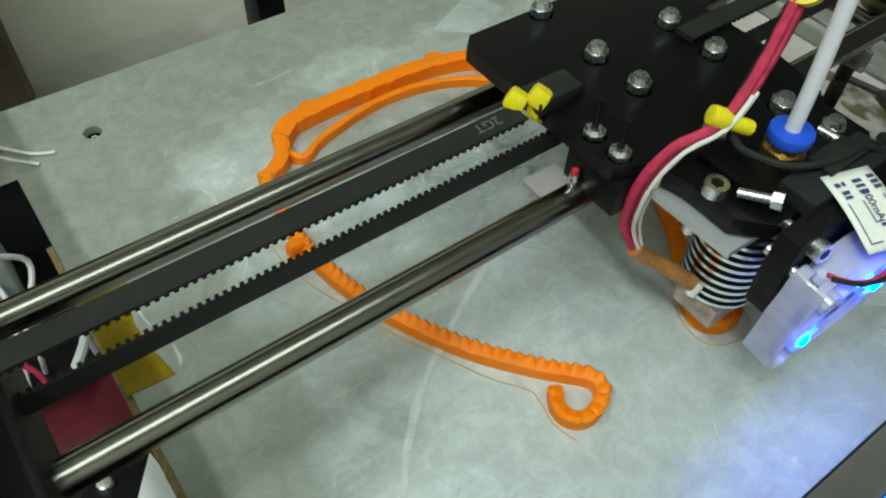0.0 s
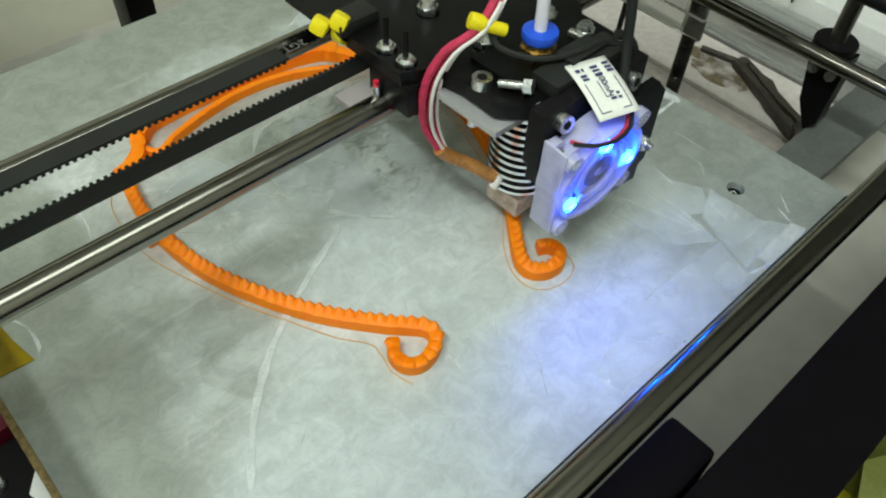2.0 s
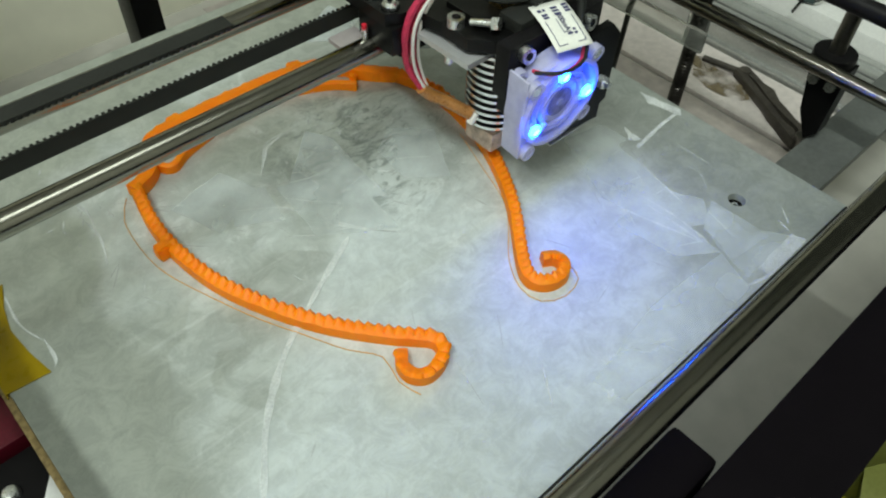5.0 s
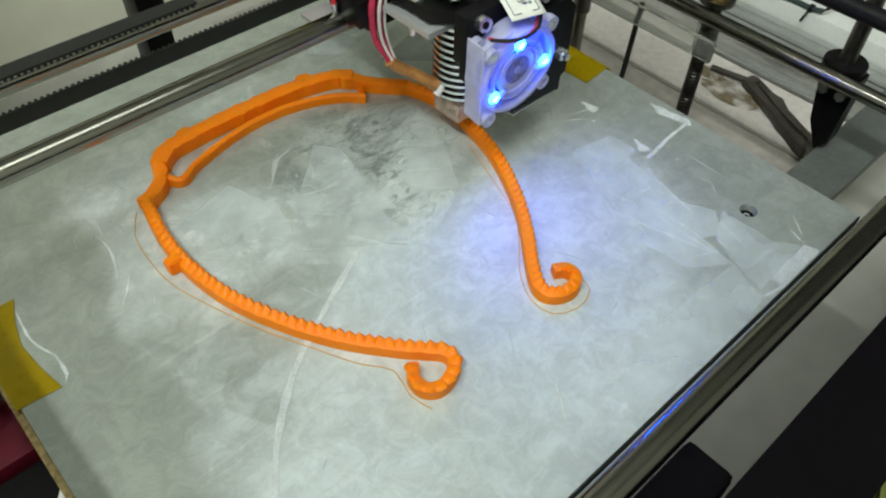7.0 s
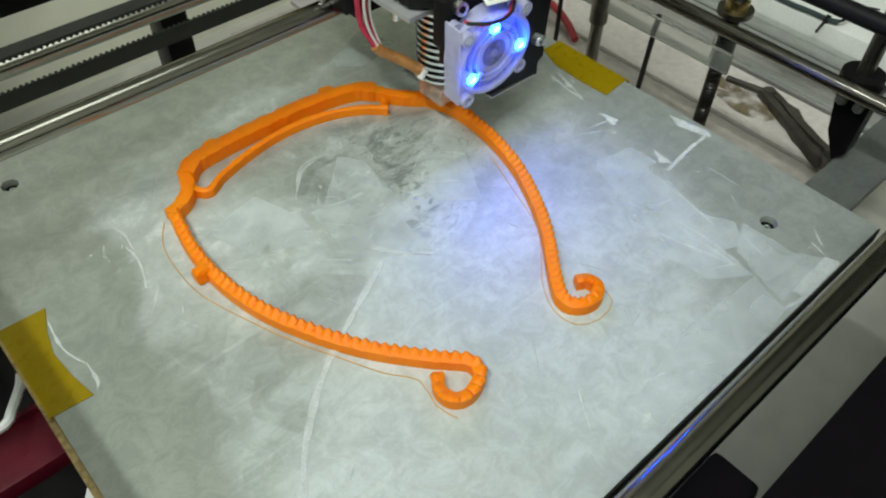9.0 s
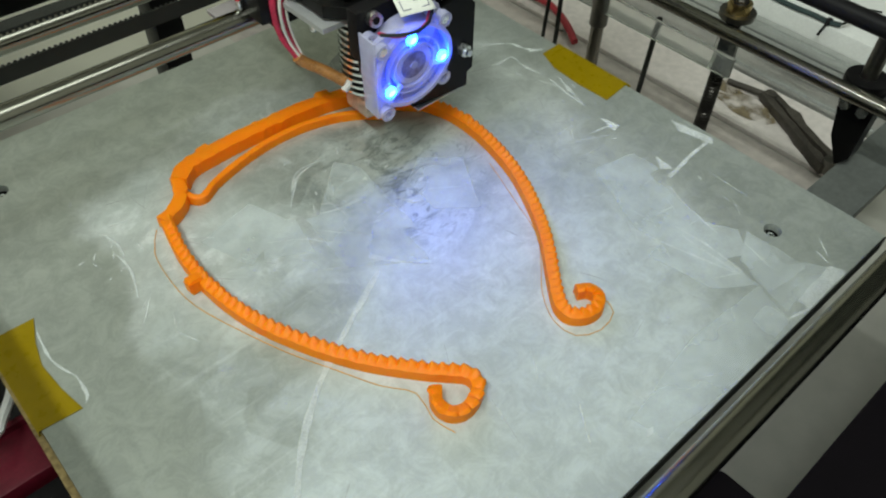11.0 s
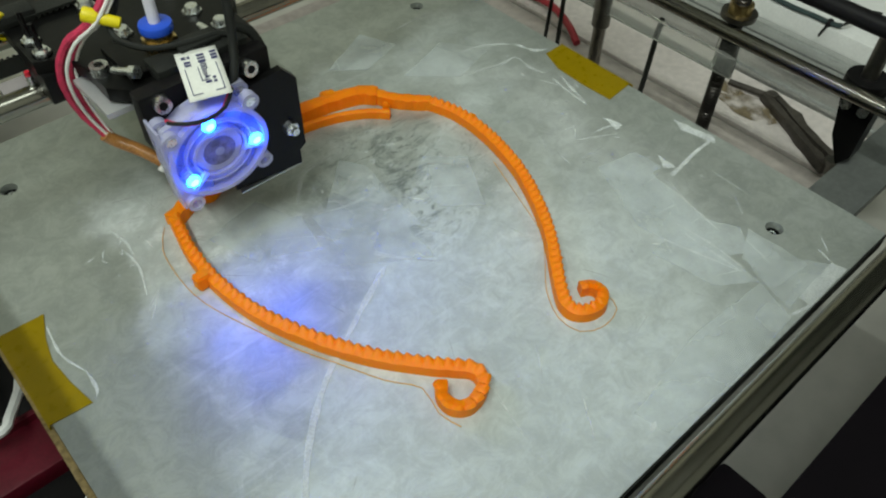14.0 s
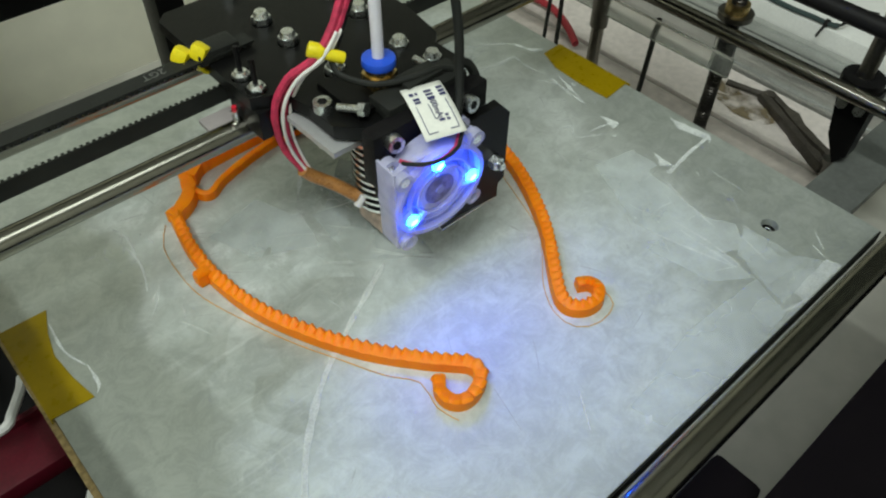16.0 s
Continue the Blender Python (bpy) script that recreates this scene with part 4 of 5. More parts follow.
    for dx, dy, m, r, n in ((-0.0014, 0.0010, RED_WIRE, 0.00125, "red_wire"), (-0.0002, -0.0016, WHITE_WIRE, 0.0006, "white_wire"), (0.0016, 0.0006, RED_WIRE, 0.00125, "red_wire"), (0.0026, -0.0012, WHITE_WIRE, 0.0005, "white_wire")):
        run = [(-0.0215 + dx * 0.4, 0.0145 + dy * 0.5, 0.0345), (-0.0250 + dx * 0.9, 0.0172 + dy, 0.0440), (-0.0272 + dx, 0.0163 + dy, 0.0550), (-0.0266 + dx * 1.1, 0.0150 + dy, 0.0650), (-0.0220 + dx * 1.1, 0.0130 + dy, 0.0735), (-0.0150 + dx * 0.8, 0.0090 + dy * 0.8, 0.0795), (-0.0085 + dx * 0.7, 0.0092 + dy * 0.7, 0.0860)]
        if n == "red_wire":
            run += [(-0.0015 + dx * 0.7, 0.0105 + dy, 0.0970), (0.0068 + dx * 0.7, 0.0140 + dy, 0.1130), (0.022 + dx, 0.024 + dy, 0.145), (0.050 + dx, 0.045 + dy, 0.20)]
        part(n, tube(run, r, 8, 0.0025, wobble=0.08), m, head)
    part("black_cable", tube([(-0.0110, 0.0100, 0.0770), (-0.0055, 0.0110, 0.0865), (0.0015, 0.0125, 0.0980), (0.0095, 0.0160, 0.1140), (0.025, 0.026, 0.146), (0.053, 0.046, 0.20)], 0.0021, 10, 0.003), BLACK_RUBBER, head)
    part("black_cable", tube([(-0.0110, 0.0095, 0.0790), (-0.0115, 0.0050, 0.0745), (-0.0070, -0.0040, 0.0735), (0.0, -0.0085, 0.0735), (0.0080, -0.0105, 0.0735), (0.0150, -0.0110, 0.0730), (0.0210, -0.0140, 0.0710)], 0.0010, 8, 0.002), BLACK_RUBBER, head)
    part("insulating_tape", box(0.0010, 0.0150, -0.0125, -0.0055, 0.0716, 0.0732), BLACK_RUBBER, head, bevel=0.0005)
    part("fan_cable", tube([(0.0100, -0.0245, 0.0630), (0.0135, -0.0215, 0.0690), (0.0160, -0.0185, 0.0770), (0.0175, -0.0160, 0.0880), (0.0180, -0.0120, 0.1020), (0.0175, -0.0040, 0.1200), (0.018, 0.01, 0.15), (0.028, 0.04, 0.20)], 0.0015, 10, 0.003), BLACK_RUBBER, head)
    part("fan_cable", tube([(0.0200, -0.0120, 0.0740), (0.0240, -0.0140, 0.0720), (0.0262, -0.0160, 0.0660), (0.0255, -0.0180, 0.0600)], 0.0016, 10, 0.002), BLACK_RUBBER, head)
    d, c = Vector((0.8, -0.6, -0.35)).normalized(), Vector((-0.0125, 0.0085, 0.0800))
    strap = part("cable_tie", rod(c - d * 0.0020, c + d * 0.0055, 0.0019, 18), YELLOW, head, "yellow nylon cable tie", bevel=0.0008)
    part("tie_head", rod(c - d * 0.0060, c - d * 0.0010, 0.0025, 18), YELLOW, strap, bevel=0.0011)
    knot = zip_tie(head, (-0.0335, 0.0478, 0.0668), pose(0, 0, 0, 0, 40, 15), 0.0030, 0.001)
    for x, y, z in ((-0.0398, 0.0505, 0.0700), (-0.0348, 0.0475, 0.0708)):
        bm = bmesh.new()
        bmesh.ops.create_cube(bm, size=0.0054, matrix=Matrix.Translation((x, y, z)) @ pose(0, 0, 0, 25, 20, 40))
        part("tie_end", bm, YELLOW, knot, bevel=0.0016)
    zip_tie(head, (0.0045, 0.0135, 0.1070), pose(0, 0, 0, 40, 10, 115), 0.0042)
    bm = text_mesh("2GT", 0.0042)
    bm.transform(pose(-0.0510, 0.0478, 0.06935, 0, 0, 180))
    part("belt_print", bm, mat("grey_print", (0.13, 0.13, 0.12), 0.6), head, "grey belt marking", smooth=False)
    fan(head)
    sticker(head)
    return head


HEAD = print_head()


# ---- the gantry that carries the head (origin at y of the nozzle) ----
PITCH = 0.0020


def toothed_belt(x0, x1, y0, y1, z, up):
    """A flat belt with fine teeth on one face."""
    bm = box(x0, x1, y0, y1, z, z + 0.0008)
    n = int((x1 - x0) / PITCH)
    for k in range(n):
        x = x0 + PITCH * k
        if up:
            box(x, x + PITCH * 0.5, y0, y1, z + 0.0007, z + 0.0018, bm)
        else:
            box(x, x + PITCH * 0.5, y0, y1, z - 0.0008, z + 0.0001, bm)
    return bm


def gantry():
    g = empty("gantry")
    tagged(g, "polished steel rods and black toothed belts between end blocks", "printer gantry")
    part("smooth_rod", rod((-0.165, 0.0300, 0.0500), (0.200, 0.0300, 0.0500), 0.0040, 32), STEEL, g)
    part("smooth_rod", rod((-0.165, 0.0745, 0.0485), (0.200, 0.0745, 0.0485), 0.0040, 32), STEEL, g)
    part("drive_belt", toothed_belt(-0.168, -0.026, 0.0442, 0.0505, 0.0685, False), BLACK_RUBBER, g, "black toothed belt, teeth downwards", smooth=False)
    bm = toothed_belt(-0.168, 0.190, -0.003, 0.003, 0.0, True)
    bm.transform(pose(0, 0.0468, 0.0530, -90))
    part("drive_belt", bm, BLACK_RUBBER, g, "black toothed belt standing on edge", smooth=False)
    part("drive_belt", toothed_belt(0.034, 0.190, 0.0442, 0.0505, 0.0685, False), BLACK_RUBBER, g, smooth=False)
    blk = part("end_block", box(-0.195, -0.152, 0.016, 0.090, 0.0300, 0.0640), BLACK_PLASTIC, g, bevel=0.0015)
    part("idler", rod((-0.170, 0.041, 0.0605), (-0.170, 0.055, 0.0605), 0.0085, 24), BLACK_PLASTIC, blk)
    for y in (0.036, 0.060):
        part("bolt", rod((-0.1530, y, 0.0360), (-0.1500, y, 0.0360), 0.0025, 6), BRIGHT, blk)
    blk2 = part("end_block", box(0.168, 0.215, 0.010, 0.092, 0.0300, 0.0640), BLACK_PLASTIC, g, bevel=0.0015)
    part("bolt", rod((0.180, 0.02, 0.064), (0.180, 0.02, 0.067), 0.003, 6), BRIGHT, blk2)
    return g


GANTRY = gantry()


# ---- the printer's frame ----
def frame_parts():
    f = empty("printer_frame", 0, 0, TABLE_Z)
    tagged(f, "printer frame of steel rods, black acrylic plates and brackets", "printer frame")

    def put(name, bm, material, parent=None, label="", bevel=0.0, smooth=True):
        bm.transform(Matrix.Translation((0, 0, -TABLE_Z)))
        return part(name, bm, material, parent or f, label, smooth, bevel)

    put("front_shaft", rod((-0.20, -0.1480, 0.0450), (0.235, -0.1480, 0.0450), 0.0040, 32), STEEL, label="polished steel shaft")
    put("front_plate", box(-0.19, 0.26, -0.1885, -0.1655, 0.020, 0.0400), PANEL_BLACK, label="black acrylic front plate", bevel=0.0006)
    put("front_panel", box(-0.19, 0.26, -0.1740, -0.1690, TABLE_Z, 0.0200), PANEL_BLACK, bevel=0.0006)
    # west rod added for the shadow stripe it casts along the bed's rim
    put("side_rod", rod((-0.163, -0.20, 0.0750), (-0.163, 0.24, 0.0750), 0.0040, 24), STEEL)
    put("side_rod", rod((0.196, -0.20, 0.0395), (0.196, 0.24, 0.0395), 0.0040, 24), BLACK_PLASTIC)
    for x, w, z in ((-0.178, 0.021, 0.083), (0.21, 0.008, 0.052)):
        put("rod_holder", box(x - w, x + w, -0.21, -0.19, TABLE_Z, z), BLACK_ACRYLIC, bevel=0.001)
        put("rod_holder", box(x - w, x + w, 0.225, 0.235, TABLE_Z, z), BLACK_ACRYLIC, bevel=0.001)
    # right side: cross rod, lead screw, guide posts
    put("cross_rod", rod((0.226, -0.16, -0.0120), (0.226, 0.20, -0.0120), 0.0040, 28), STEEL)
    sc = put("lead_screw", rod((0.2350, -0.0040, TABLE_Z), (0.2350, -0.0040, 0.06), 0.0034, 18), DARK_STEEL)
    bm = bmesh.new()
    turns, n = 88, 10
    pts = [(0.2350 + 0.0036 * math.cos(2 * math.pi * k / n), -0.0040 + 0.0036 * math.sin(2 * math.pi * k / n), TABLE_Z + 0.004 + 0.002 * k / n) for k in range(turns * n)]
    put("thread", tube(pts, 0.0006, 5, 0.01, bm), DARK_STEEL, sc)
    put("screw_nut", rod((0.2350, -0.0040, -0.0070), (0.2350, -0.0040, 0.0010), 0.0062, 24), BRASS)
    put("nut_flange", rod((0.2350, -0.0040, -0.0070), (0.2350, -0.0040, -0.0040), 0.0095, 28), DULL_STEEL)
    put("nut_block", box(0.2305, 0.2395, -0.0090, 0.0010, -0.0400, -0.0200), CLEAR_ACRYLIC, label="clear acrylic block", bevel=0.0008)
    put("guide_post", rod((0.226, 0.0750, TABLE_Z), (0.226, 0.0750, 0.08), 0.0040, 24), STEEL)
    put("post_sleeve", rod((0.226, 0.0750, -0.045), (0.226, 0.0750, 0.0), 0.0055, 24), DULL_STEEL)
    put("guide_post", rod((0.238, -0.0765, -0.02), (0.238, -0.0765, 0.12), 0.0040, 24), DULL_STEEL)
    put("post_foot", rod((0.238, -0.0765, -0.0125), (0.238, -0.0765, -0.0075), 0.0105, 28), BLACK_PLASTIC, bevel=0.001)
    bm = bmesh.new()
    prof = [(-0.087, -0.050), (-0.082, -0.057), (-0.074, -0.042), (-0.068, -0.012), (-0.088, -0.012)]
    a, b = [bm.verts.new((0.233, y, z)) for y, z in prof], [bm.verts.new((0.243, y, z)) for y, z in prof]
    bm.faces.new(a), bm.faces.new(b[::-1])
    for i in range(5):
        bm.faces.new((a[i], a[(i + 1) % 5], b[(i + 1) % 5], b[i]))
    put("bracket", bm, BLACK_ACRYLIC, bevel=0.0008)
    for y in (-0.074, -0.083):
        put("bracket_screw", rod((0.2300, y, -0.022), (0.2330, y, -0.022), 0.0028, 6), BRIGHT)
    put("clear_plate", box(0.2225, 0.2255, -0.016, 0.10, -0.035, -0.023), CLEAR_ACRYLIC, label="clear acrylic strip", bevel=0.0008)
    # bed carrier beam under the plate
    put("carrier_beam", box(-0.10, 0.36, -0.1080, -0.0830, -0.0620, -0.0560), mat("grey_beam", (0.17, 0.18, 0.17), 0.5, 0.3, 0.2, 40), label="flat grey carrier beam", bevel=0.0008)
    put("carrier_beam", box(-0.10, 0.11, 0.0830, 0.1080, -0.0620, -0.0560), SATIN_ALU, bevel=0.0008)
    put("carrier_plate", box(-0.10, 0.10, -0.12, 0.12, -0.0560, -0.0330), BLACK_PLASTIC, bevel=0.001)
    # rear post
    put("rear_post", box(0.012, 0.028, 0.215, 0.235, TABLE_Z, 0.045), BLACK_ACRYLIC, bevel=0.0008)
    put("rear_bar", box(-0.19, 0.26, 0.236, 0.246, -0.005, 0.045), BLACK_ACRYLIC, bevel=0.0008)
    # motor below the front shaft
    mo = put("stepper_motor", box(-0.075, -0.010, -0.1640, -0.1500, TABLE_Z, 0.0300), PANEL_BLACK, bevel=0.002)
    return f


frame_parts()


# ---- clutter beside and below ----
def extrusion(x, y0, y1, z, label):
    """A slotted aluminium profile lying along y."""
    ob = empty("aluminium_profile", x, (y0 + y1) / 2, z)
    tagged(ob, label, "metal profile", "aluminium profiles")
    h = (y1 - y0) / 2
    part("web", box(-0.007, 0.007, -h, h, 0.0, 0.020), SATIN_ALU, ob)
    for sx in (-1, 1):
        for z0 in (0.0, 0.0135):
            part("lip", box(min(sx * 0.010, sx * 0.0035), max(sx * 0.010, sx * 0.0035), -h, h, z0 - 0.0004, z0 + 0.0069), SATIN_ALU, ob, bevel=0.0006)
    for x0 in (-0.0100, 0.0035):
        part("lip", box(x0, x0 + 0.0065, -h, h, 0.0203, 0.0225), SATIN_ALU, ob, bevel=0.0005)
    return ob


extrusion(0.3665, -0.30, 0.42, TABLE_Z + 0.0004, "slotted aluminium profile lying on the table")
extrusion(0.3890, -0.30, 0.42, TABLE_Z + 0.0004, "slotted aluminium profile beside its twin")


def clutter():
    box_ = link_mesh("white_case", box(0.4005, 0.66, -0.20, 0.40, TABLE_Z, TABLE_Z + 0.036), WHITE_PLASTIC, bevel=0.003)
    tagged(box_, "white plastic power supply case behind the profiles", "case")
    board = link_mesh("ledge_board", box(0.300, 0.354, -0.085, 0.42, TABLE_Z, TABLE_Z + 0.004), PALE_BOARD, bevel=0.001)
    tagged(board, "pale stained board lying along the printer", "board")
    sheet = link_mesh("pale_paper", prism([(0.10, -0.082), (0.2985, -0.082), (0.2985, 0.32), (0.10, 0.32)], TABLE_Z, TABLE_Z + 0.0005), PALE_SHEET, smooth=False)
    tagged(sheet, "stained pinkish paper sheet on the table", "paper sheet")
    # sludge-covered hinge arm lying on the board
    arm = empty("rusty_arm", 0.3205, -0.030, TABLE_Z + 0.004)
    tagged(arm, "rusty greasy metal arm lying on the board", "metal arm")
    for side in (-1, 1):
        bm = bmesh.new()
        bmesh.ops.create_cube(bm, size=1)
        bmesh.ops.subdivide_edges(bm, edges=bm.edges[:], cuts=7, use_grid_fill=True)
        for v in bm.verts:
            v.co = Vector((v.co.x * 0.0045 + side * 0.0034, v.co.y * 0.078, (v.co.z + 0.5) * 0.007))
            k = 1 + 0.5 * noise.noise(v.co * 150)
            v.co.x *= k
            v.co.z *= k
        part("rail", bm, STAIN, arm).matrix_local = pose(0, 0.0, 0, 0, 0, -29)
    part("web", box(-0.0035, 0.0035, -0.036, 0.036, 0, 0.004), STAIN, arm).matrix_local = pose(0, 0, 0, 0, 0, -29)
    part("pivot", rod((-0.018, -0.033, 0), (-0.018, -0.033, 0.010), 0.0045, 18), DULL_STEEL, arm, bevel=0.0006)
    part("pivot", rod((0.017, 0.031, 0), (0.017, 0.031, 0.008), 0.0040, 18), STAIN, arm, bevel=0.0006)
    part("link", rod((0.018, 0.031, 0.004), (0.014, 0.062, 0.002), 0.0022, 10), STAIN, arm)
    for x, y, s, n in ((0.312, -0.066, 0.014, 3), (0.322, 0.006, 0.022, 9), (0.330, 0.030, 0.012, 12), (0.245, 0.055, 0.007, 5), (0.243, 0.085, 0.006, 7), (0.272, 0.075, 0.006, 8)):
        bm = bmesh.new()
        c = bm.verts.new((x, y, 0))
        r = [bm.verts.new((x + s * (1 + 0.6 * noise.noise(Vector((k * 0.9, n, 0)))) * math.cos(2 * math.pi * k / 18) * 0.6, y + s * (1 + 0.6 * noise.noise(Vector((k * 0.9, n, 3)))) * math.sin(2 * math.pi * k / 18), 0)) for k in range(18)]
        for k in range(18):
            bm.faces.new((c, r[k], r[(k + 1) % 18]))
        zz = TABLE_Z + (0.0044 if x > 0.3 else 0.0009) + n * 0.00003
        for v in bm.verts:
            v.co.z = zz
        tagged(link_mesh("rust_stain", bm, RUST if s > 0.01 else STAIN, smooth=False), "ochre rust stain on the pale table", "stain", "rust stains")
    cab = link_mesh("black_wire", tube([(0.243, 0.050, TABLE_Z + 0.002), (0.241, 0.046, TABLE_Z + 0.03), (0.239, 0.043, -0.05), (0.237, 0.041, -0.03)], 0.0017, 8), BLACK_RUBBER)
    tagged(cab, "thin black wire hanging beside the lead screw", "wire", "loose wires")
    cab = link_mesh("black_wire", tube([(0.240, 0.118, TABLE_Z + 0.002), (0.238, 0.115, -0.07), (0.237, 0.115, -0.02)], 0.0015, 8), BLACK_RUBBER)
    tagged(cab, "thin black wire hanging beside the guide post", "wire", "loose wires")
    cab = link_mesh("black_wire", tube([(0.238, 0.128, TABLE_Z + 0.002), (0.236, 0.124, -0.07), (0.237, 0.122, -0.02)], 0.0013, 8), BLACK_RUBBER)
    tagged(cab, "thin black wire hanging beside the guide post", "wire", "loose wires")
    top = TABLE_Z + 0.0382
    cab = link_mesh("dark_cable", tube([(0.440, 0.16, top), (0.420, 0.10, top), (0.405, 0.062, top), (0.402, 0.036, top), (0.403, 0.018, top), (0.403, 0.005, top), (0.404, -0.002, top + 0.001)], 0.0019, 8), mat("dark_green_cable", (0.03, 0.05, 0.05), 0.5))
    tagged(cab, "dark green cable lying on the white case", "cable")
    tie = part("cable_tie", ring(0, 0, 0.0020, 0.0030, -0.0013, 0.0013, 20), BLACK_PLASTIC, cab, "black cable tie")
    tie.matrix_local = pose(0.403, 0.006, top)
    part("tie_tail", box(-0.0012, 0.0012, -0.0006, 0.0006, -0.011, 0.0), BLACK_PLASTIC, tie).matrix_local = pose(-0.002, 0, 0, 0, 60, 0)
    for k in range(3):
        part("loose_end", tube([(0.404, -0.002, top + 0.001), (0.408, -0.005, top + 0.003 + 0.001 * k), (0.418, -0.005 - 0.002 * k, top + 0.004 + 0.003 * k), (0.430, -0.008 - 0.004 * k, top + 0.003 + 0.002 * k)], 0.0007, 6), BLACK_RUBBER, cab)
    # added strand, its red stands in for a glow on the board
    cab = link_mesh("red_glow_strand", tube([(0.287, 0.135, TABLE_Z + 0.007), (0.295, 0.150, TABLE_Z + 0.010), (0.302, 0.168, TABLE_Z + 0.012), (0.308, 0.188, TABLE_Z + 0.010), (0.309, 0.230, TABLE_Z + 0.007)], 0.0028, 8), mat("red_glow_skin", (0.30, 0.02, 0.03), 0.5, 0, 0.2, 90))
    tagged(cab, "red strand on the pale board in place of a red glow", "cable")
    # white stray wires over the bed's far west corner
    for pts in ([(-0.160, 0.120, -0.012), (-0.142, 0.116, 0.004), (-0.134, 0.1115, 0.0022), (-0.126, 0.104, 0.0010), (-0.119, 0.1005, 0.0010)], [(-0.160, 0.112, -0.014), (-0.141, 0.108, 0.003), (-0.132, 0.103, 0.0016), (-0.1255, 0.0975, 0.0009)]):
        tagged(link_mesh("white_stray_wire", tube(pts, 0.0006, 7, 0.002), WHITE_WIRE), "thin white wire end lying over the bed's corner", "wire", "stray wires")
    # left of the bed
    red = link_mesh("red_block", box(-0.34, -0.128, 0.050, 0.078, -0.1196, -0.096), DARK_RED, bevel=0.002)
    tagged(red, "dark red plastic bar under the bed's edge", "plastic bar")
    part("rib", box(-0.34, -0.129, 0.0765, 0.0795, -0.1196, -0.092), DARK_RED, red, bevel=0.0008)
    base = link_mesh("black_sheet", box(-0.50, -0.130, -0.26, 0.24, TABLE_Z, TABLE_Z + 0.0004), BLACK_PLASTIC, smooth=False)
    tagged(base, "black plastic sheet under the wiring", "sheet")
    blk = link_mesh("black_bracket", box(-0.26, -0.140, -0.012, 0.047, -0.1190, -0.100), BLACK_PLASTIC, bevel=0.002)
    tagged(blk, "black plastic bracket with two bright bolts", "bracket")
    for x in (-0.158, -0.182):
        part("bolt", rod((x, 0.030, -0.100), (x, 0.030, -0.0965), 0.0042, 20, 0.0030), BRIGHT, blk, bevel=0.0006)
    wire = link_mesh("white_hook", tube([(-0.139, 0.104, TABLE_Z + 0.003), (-0.139, 0.100, -0.095), (-0.142, 0.088, -0.088), (-0.150, 0.074, -0.084), (-0.154, 0.070, -0.084), (-0.170, 0.072, -0.086), (-0.190, 0.076, -0.096)], 0.0022, 8), WHITE_PLASTIC)
    tagged(wire, "bent white plastic-coated wire", "wire")
    for k in range(6):
        p = [(-0.16 - 0.02 * random.random(), 0.08 + 0.05 * random.random(), TABLE_Z + 0.002)]
        for _ in range(4):
            q = p[-1]
            p.append((q[0] + random.uniform(-0.02, 0.012), q[1] + random.uniform(-0.03, 0.03), min(-0.04, q[2] + random.uniform(0.005, 0.025))))
        tagged(link_mesh("loose_wire", tube(p, 0.0013, 7), (BLACK_RUBBER, WHITE_WIRE, RED_WIRE)[k % 3]), "tangled thin wire beside the bed", "wire", "tangled wires")
    case = link_mesh("pale_box", box(-0.30, -0.155, 0.135, 0.185, TABLE_Z, -0.045), mat("pale_metal", (0.55, 0.62, 0.60), 0.4, 0.3, 0.1, 60), bevel=0.002)
    tagged(case, "pale metal box behind the wires", "box")
    cloth = link_mesh("brown_bag", box(-0.46, -0.105, 0.262, 0.325, TABLE_Z, 0.14), BROWN, bevel=0.02)
    tagged(cloth, "dark brown cloth bag at the table's back", "bag")
    paper = link_mesh("white_paper", prism([(-0.139, 0.033), (-0.137, 0.018), (-0.1352, 0.004), (-0.146, 0.002), (-0.150, 0.018)], -0.0998, -0.0990), WHITE_PLASTIC, smooth=False)
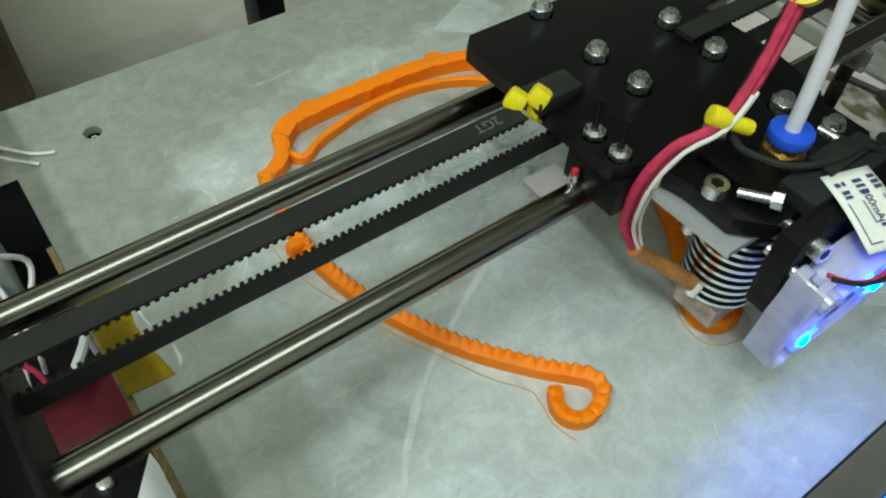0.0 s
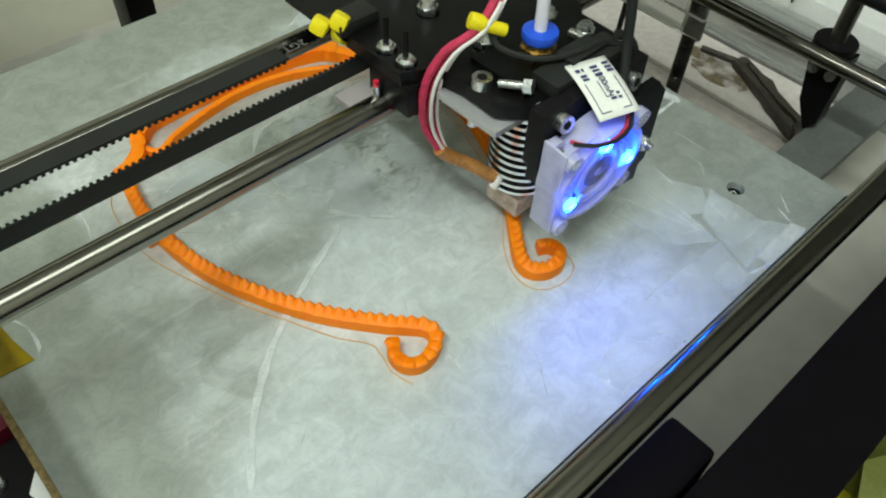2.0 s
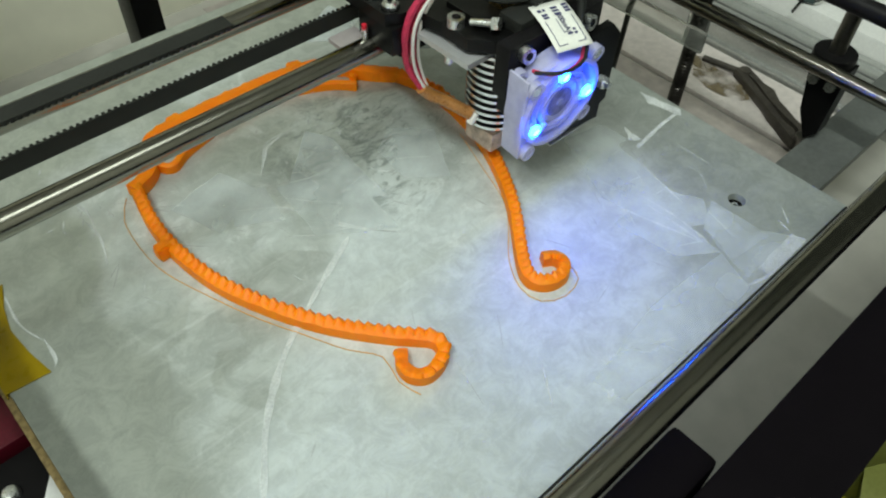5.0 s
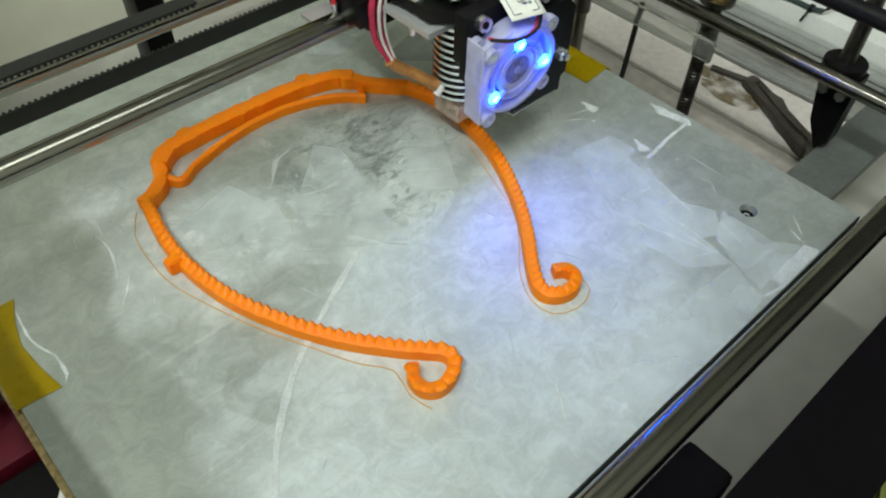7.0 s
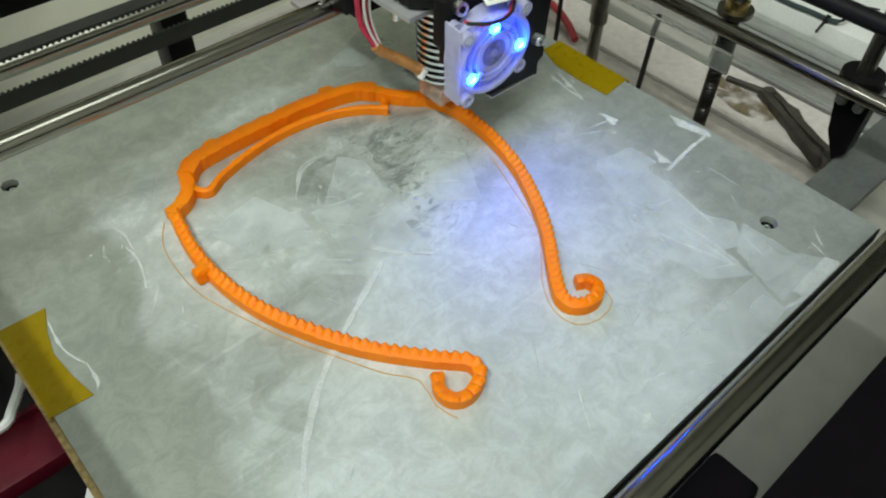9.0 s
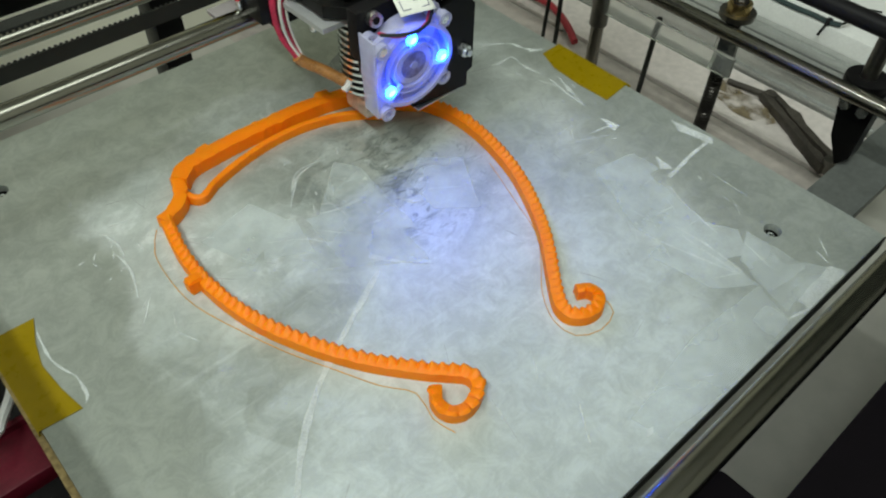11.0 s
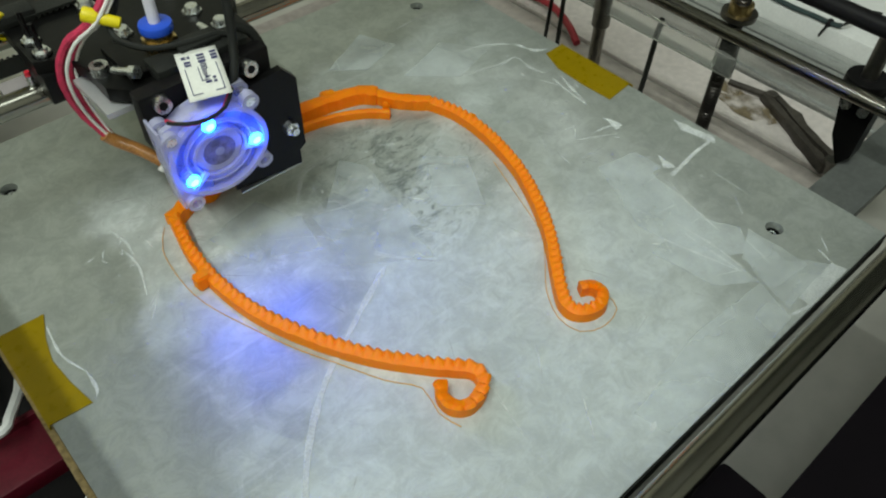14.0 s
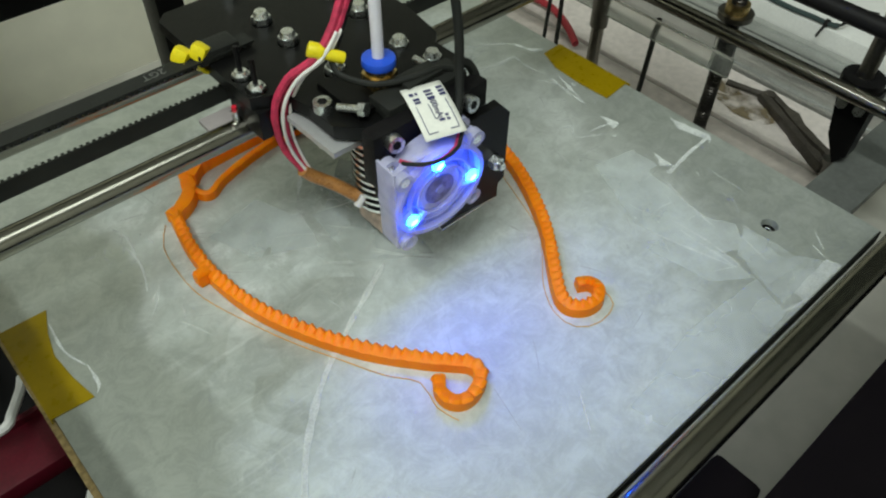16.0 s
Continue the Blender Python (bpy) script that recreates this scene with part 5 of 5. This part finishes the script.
    tagged(paper, "folded white paper lying on the black bracket", "paper")
    bag = empty("wrapper", 0.07, -0.23, TABLE_Z)
    tagged(bag, "crumpled yellow and white wrapper in front of the printer", "wrapper")
    for k, (m, s) in enumerate(((mat("yellow_foil", (0.6, 0.55, 0.03), 0.35), 0.05), (mat("green_foil", (0.16, 0.17, 0.04), 0.4), 0.06), (WHITE_PLASTIC, 0.045))):
        bm = bmesh.new()
        bmesh.ops.create_icosphere(bm, subdivisions=3, radius=s)
        for v in bm.verts:
            v.co *= 1 + 0.5 * noise.noise(v.co * 40 + Vector((k * 5, 0, 0)))
            v.co += Vector((0.035 * k - 0.01, -0.01 * k, s))
            v.co.z = max(0.0, v.co.z)
        part("fold", bm, m, bag)


clutter()


# ---- what moves ----
HEAD_ROWS = [
    (0.0, 15.0, -79.9), (0.5, 21.4, -74.6), (1.0, 24.9, -70.2), (1.5, 28.5, -64.8), (2.0, 29.4, -59.9), (2.5, 35.5, -54.3), (3.0, 41.3, -49.0), (3.5, 40.2, -43.8), (4.0, 46.4, -37.9),
    (4.6, 48.5, -30.0), (5.2, 50.5, -22.5), (5.8, 52.3, -14.5), (6.5, 53.8, -5.1), (7.0, 54.0, 3.2), (7.5, 54.6, 10.4), (8.0, 54.8, 14.3), (8.5, 56.4, 19.2), (9.0, 54.7, 27.5), (9.2, 54.6, 29.0),
    (9.8, 51.0, 35.5), (10.4, 43.0, 40.0), (10.9, 33.0, 42.5), (11.3, 18.0, 43.7), (11.5, 8.5, 44.3), (12.0, -22.6, 48.0), (12.5, -39.6, 49.6), (13.0, -43.0, 47.9), (13.5, -46.6, 45.5), (14.0, -49.8, 48.0),
    (14.5, -48.8, 51.9), (15.0, -41.3, 39.6), (15.5, -23.6, 10.2), (16.0, -8.9, -13.0),
]


def motions():
    walk(HEAD, [(t, pose(x * MM, y * MM, 0)) for t, x, y in HEAD_ROWS])
    walk(GANTRY, [(t, pose(0, y * MM, 0)) for t, x, y in HEAD_ROWS])


motions()
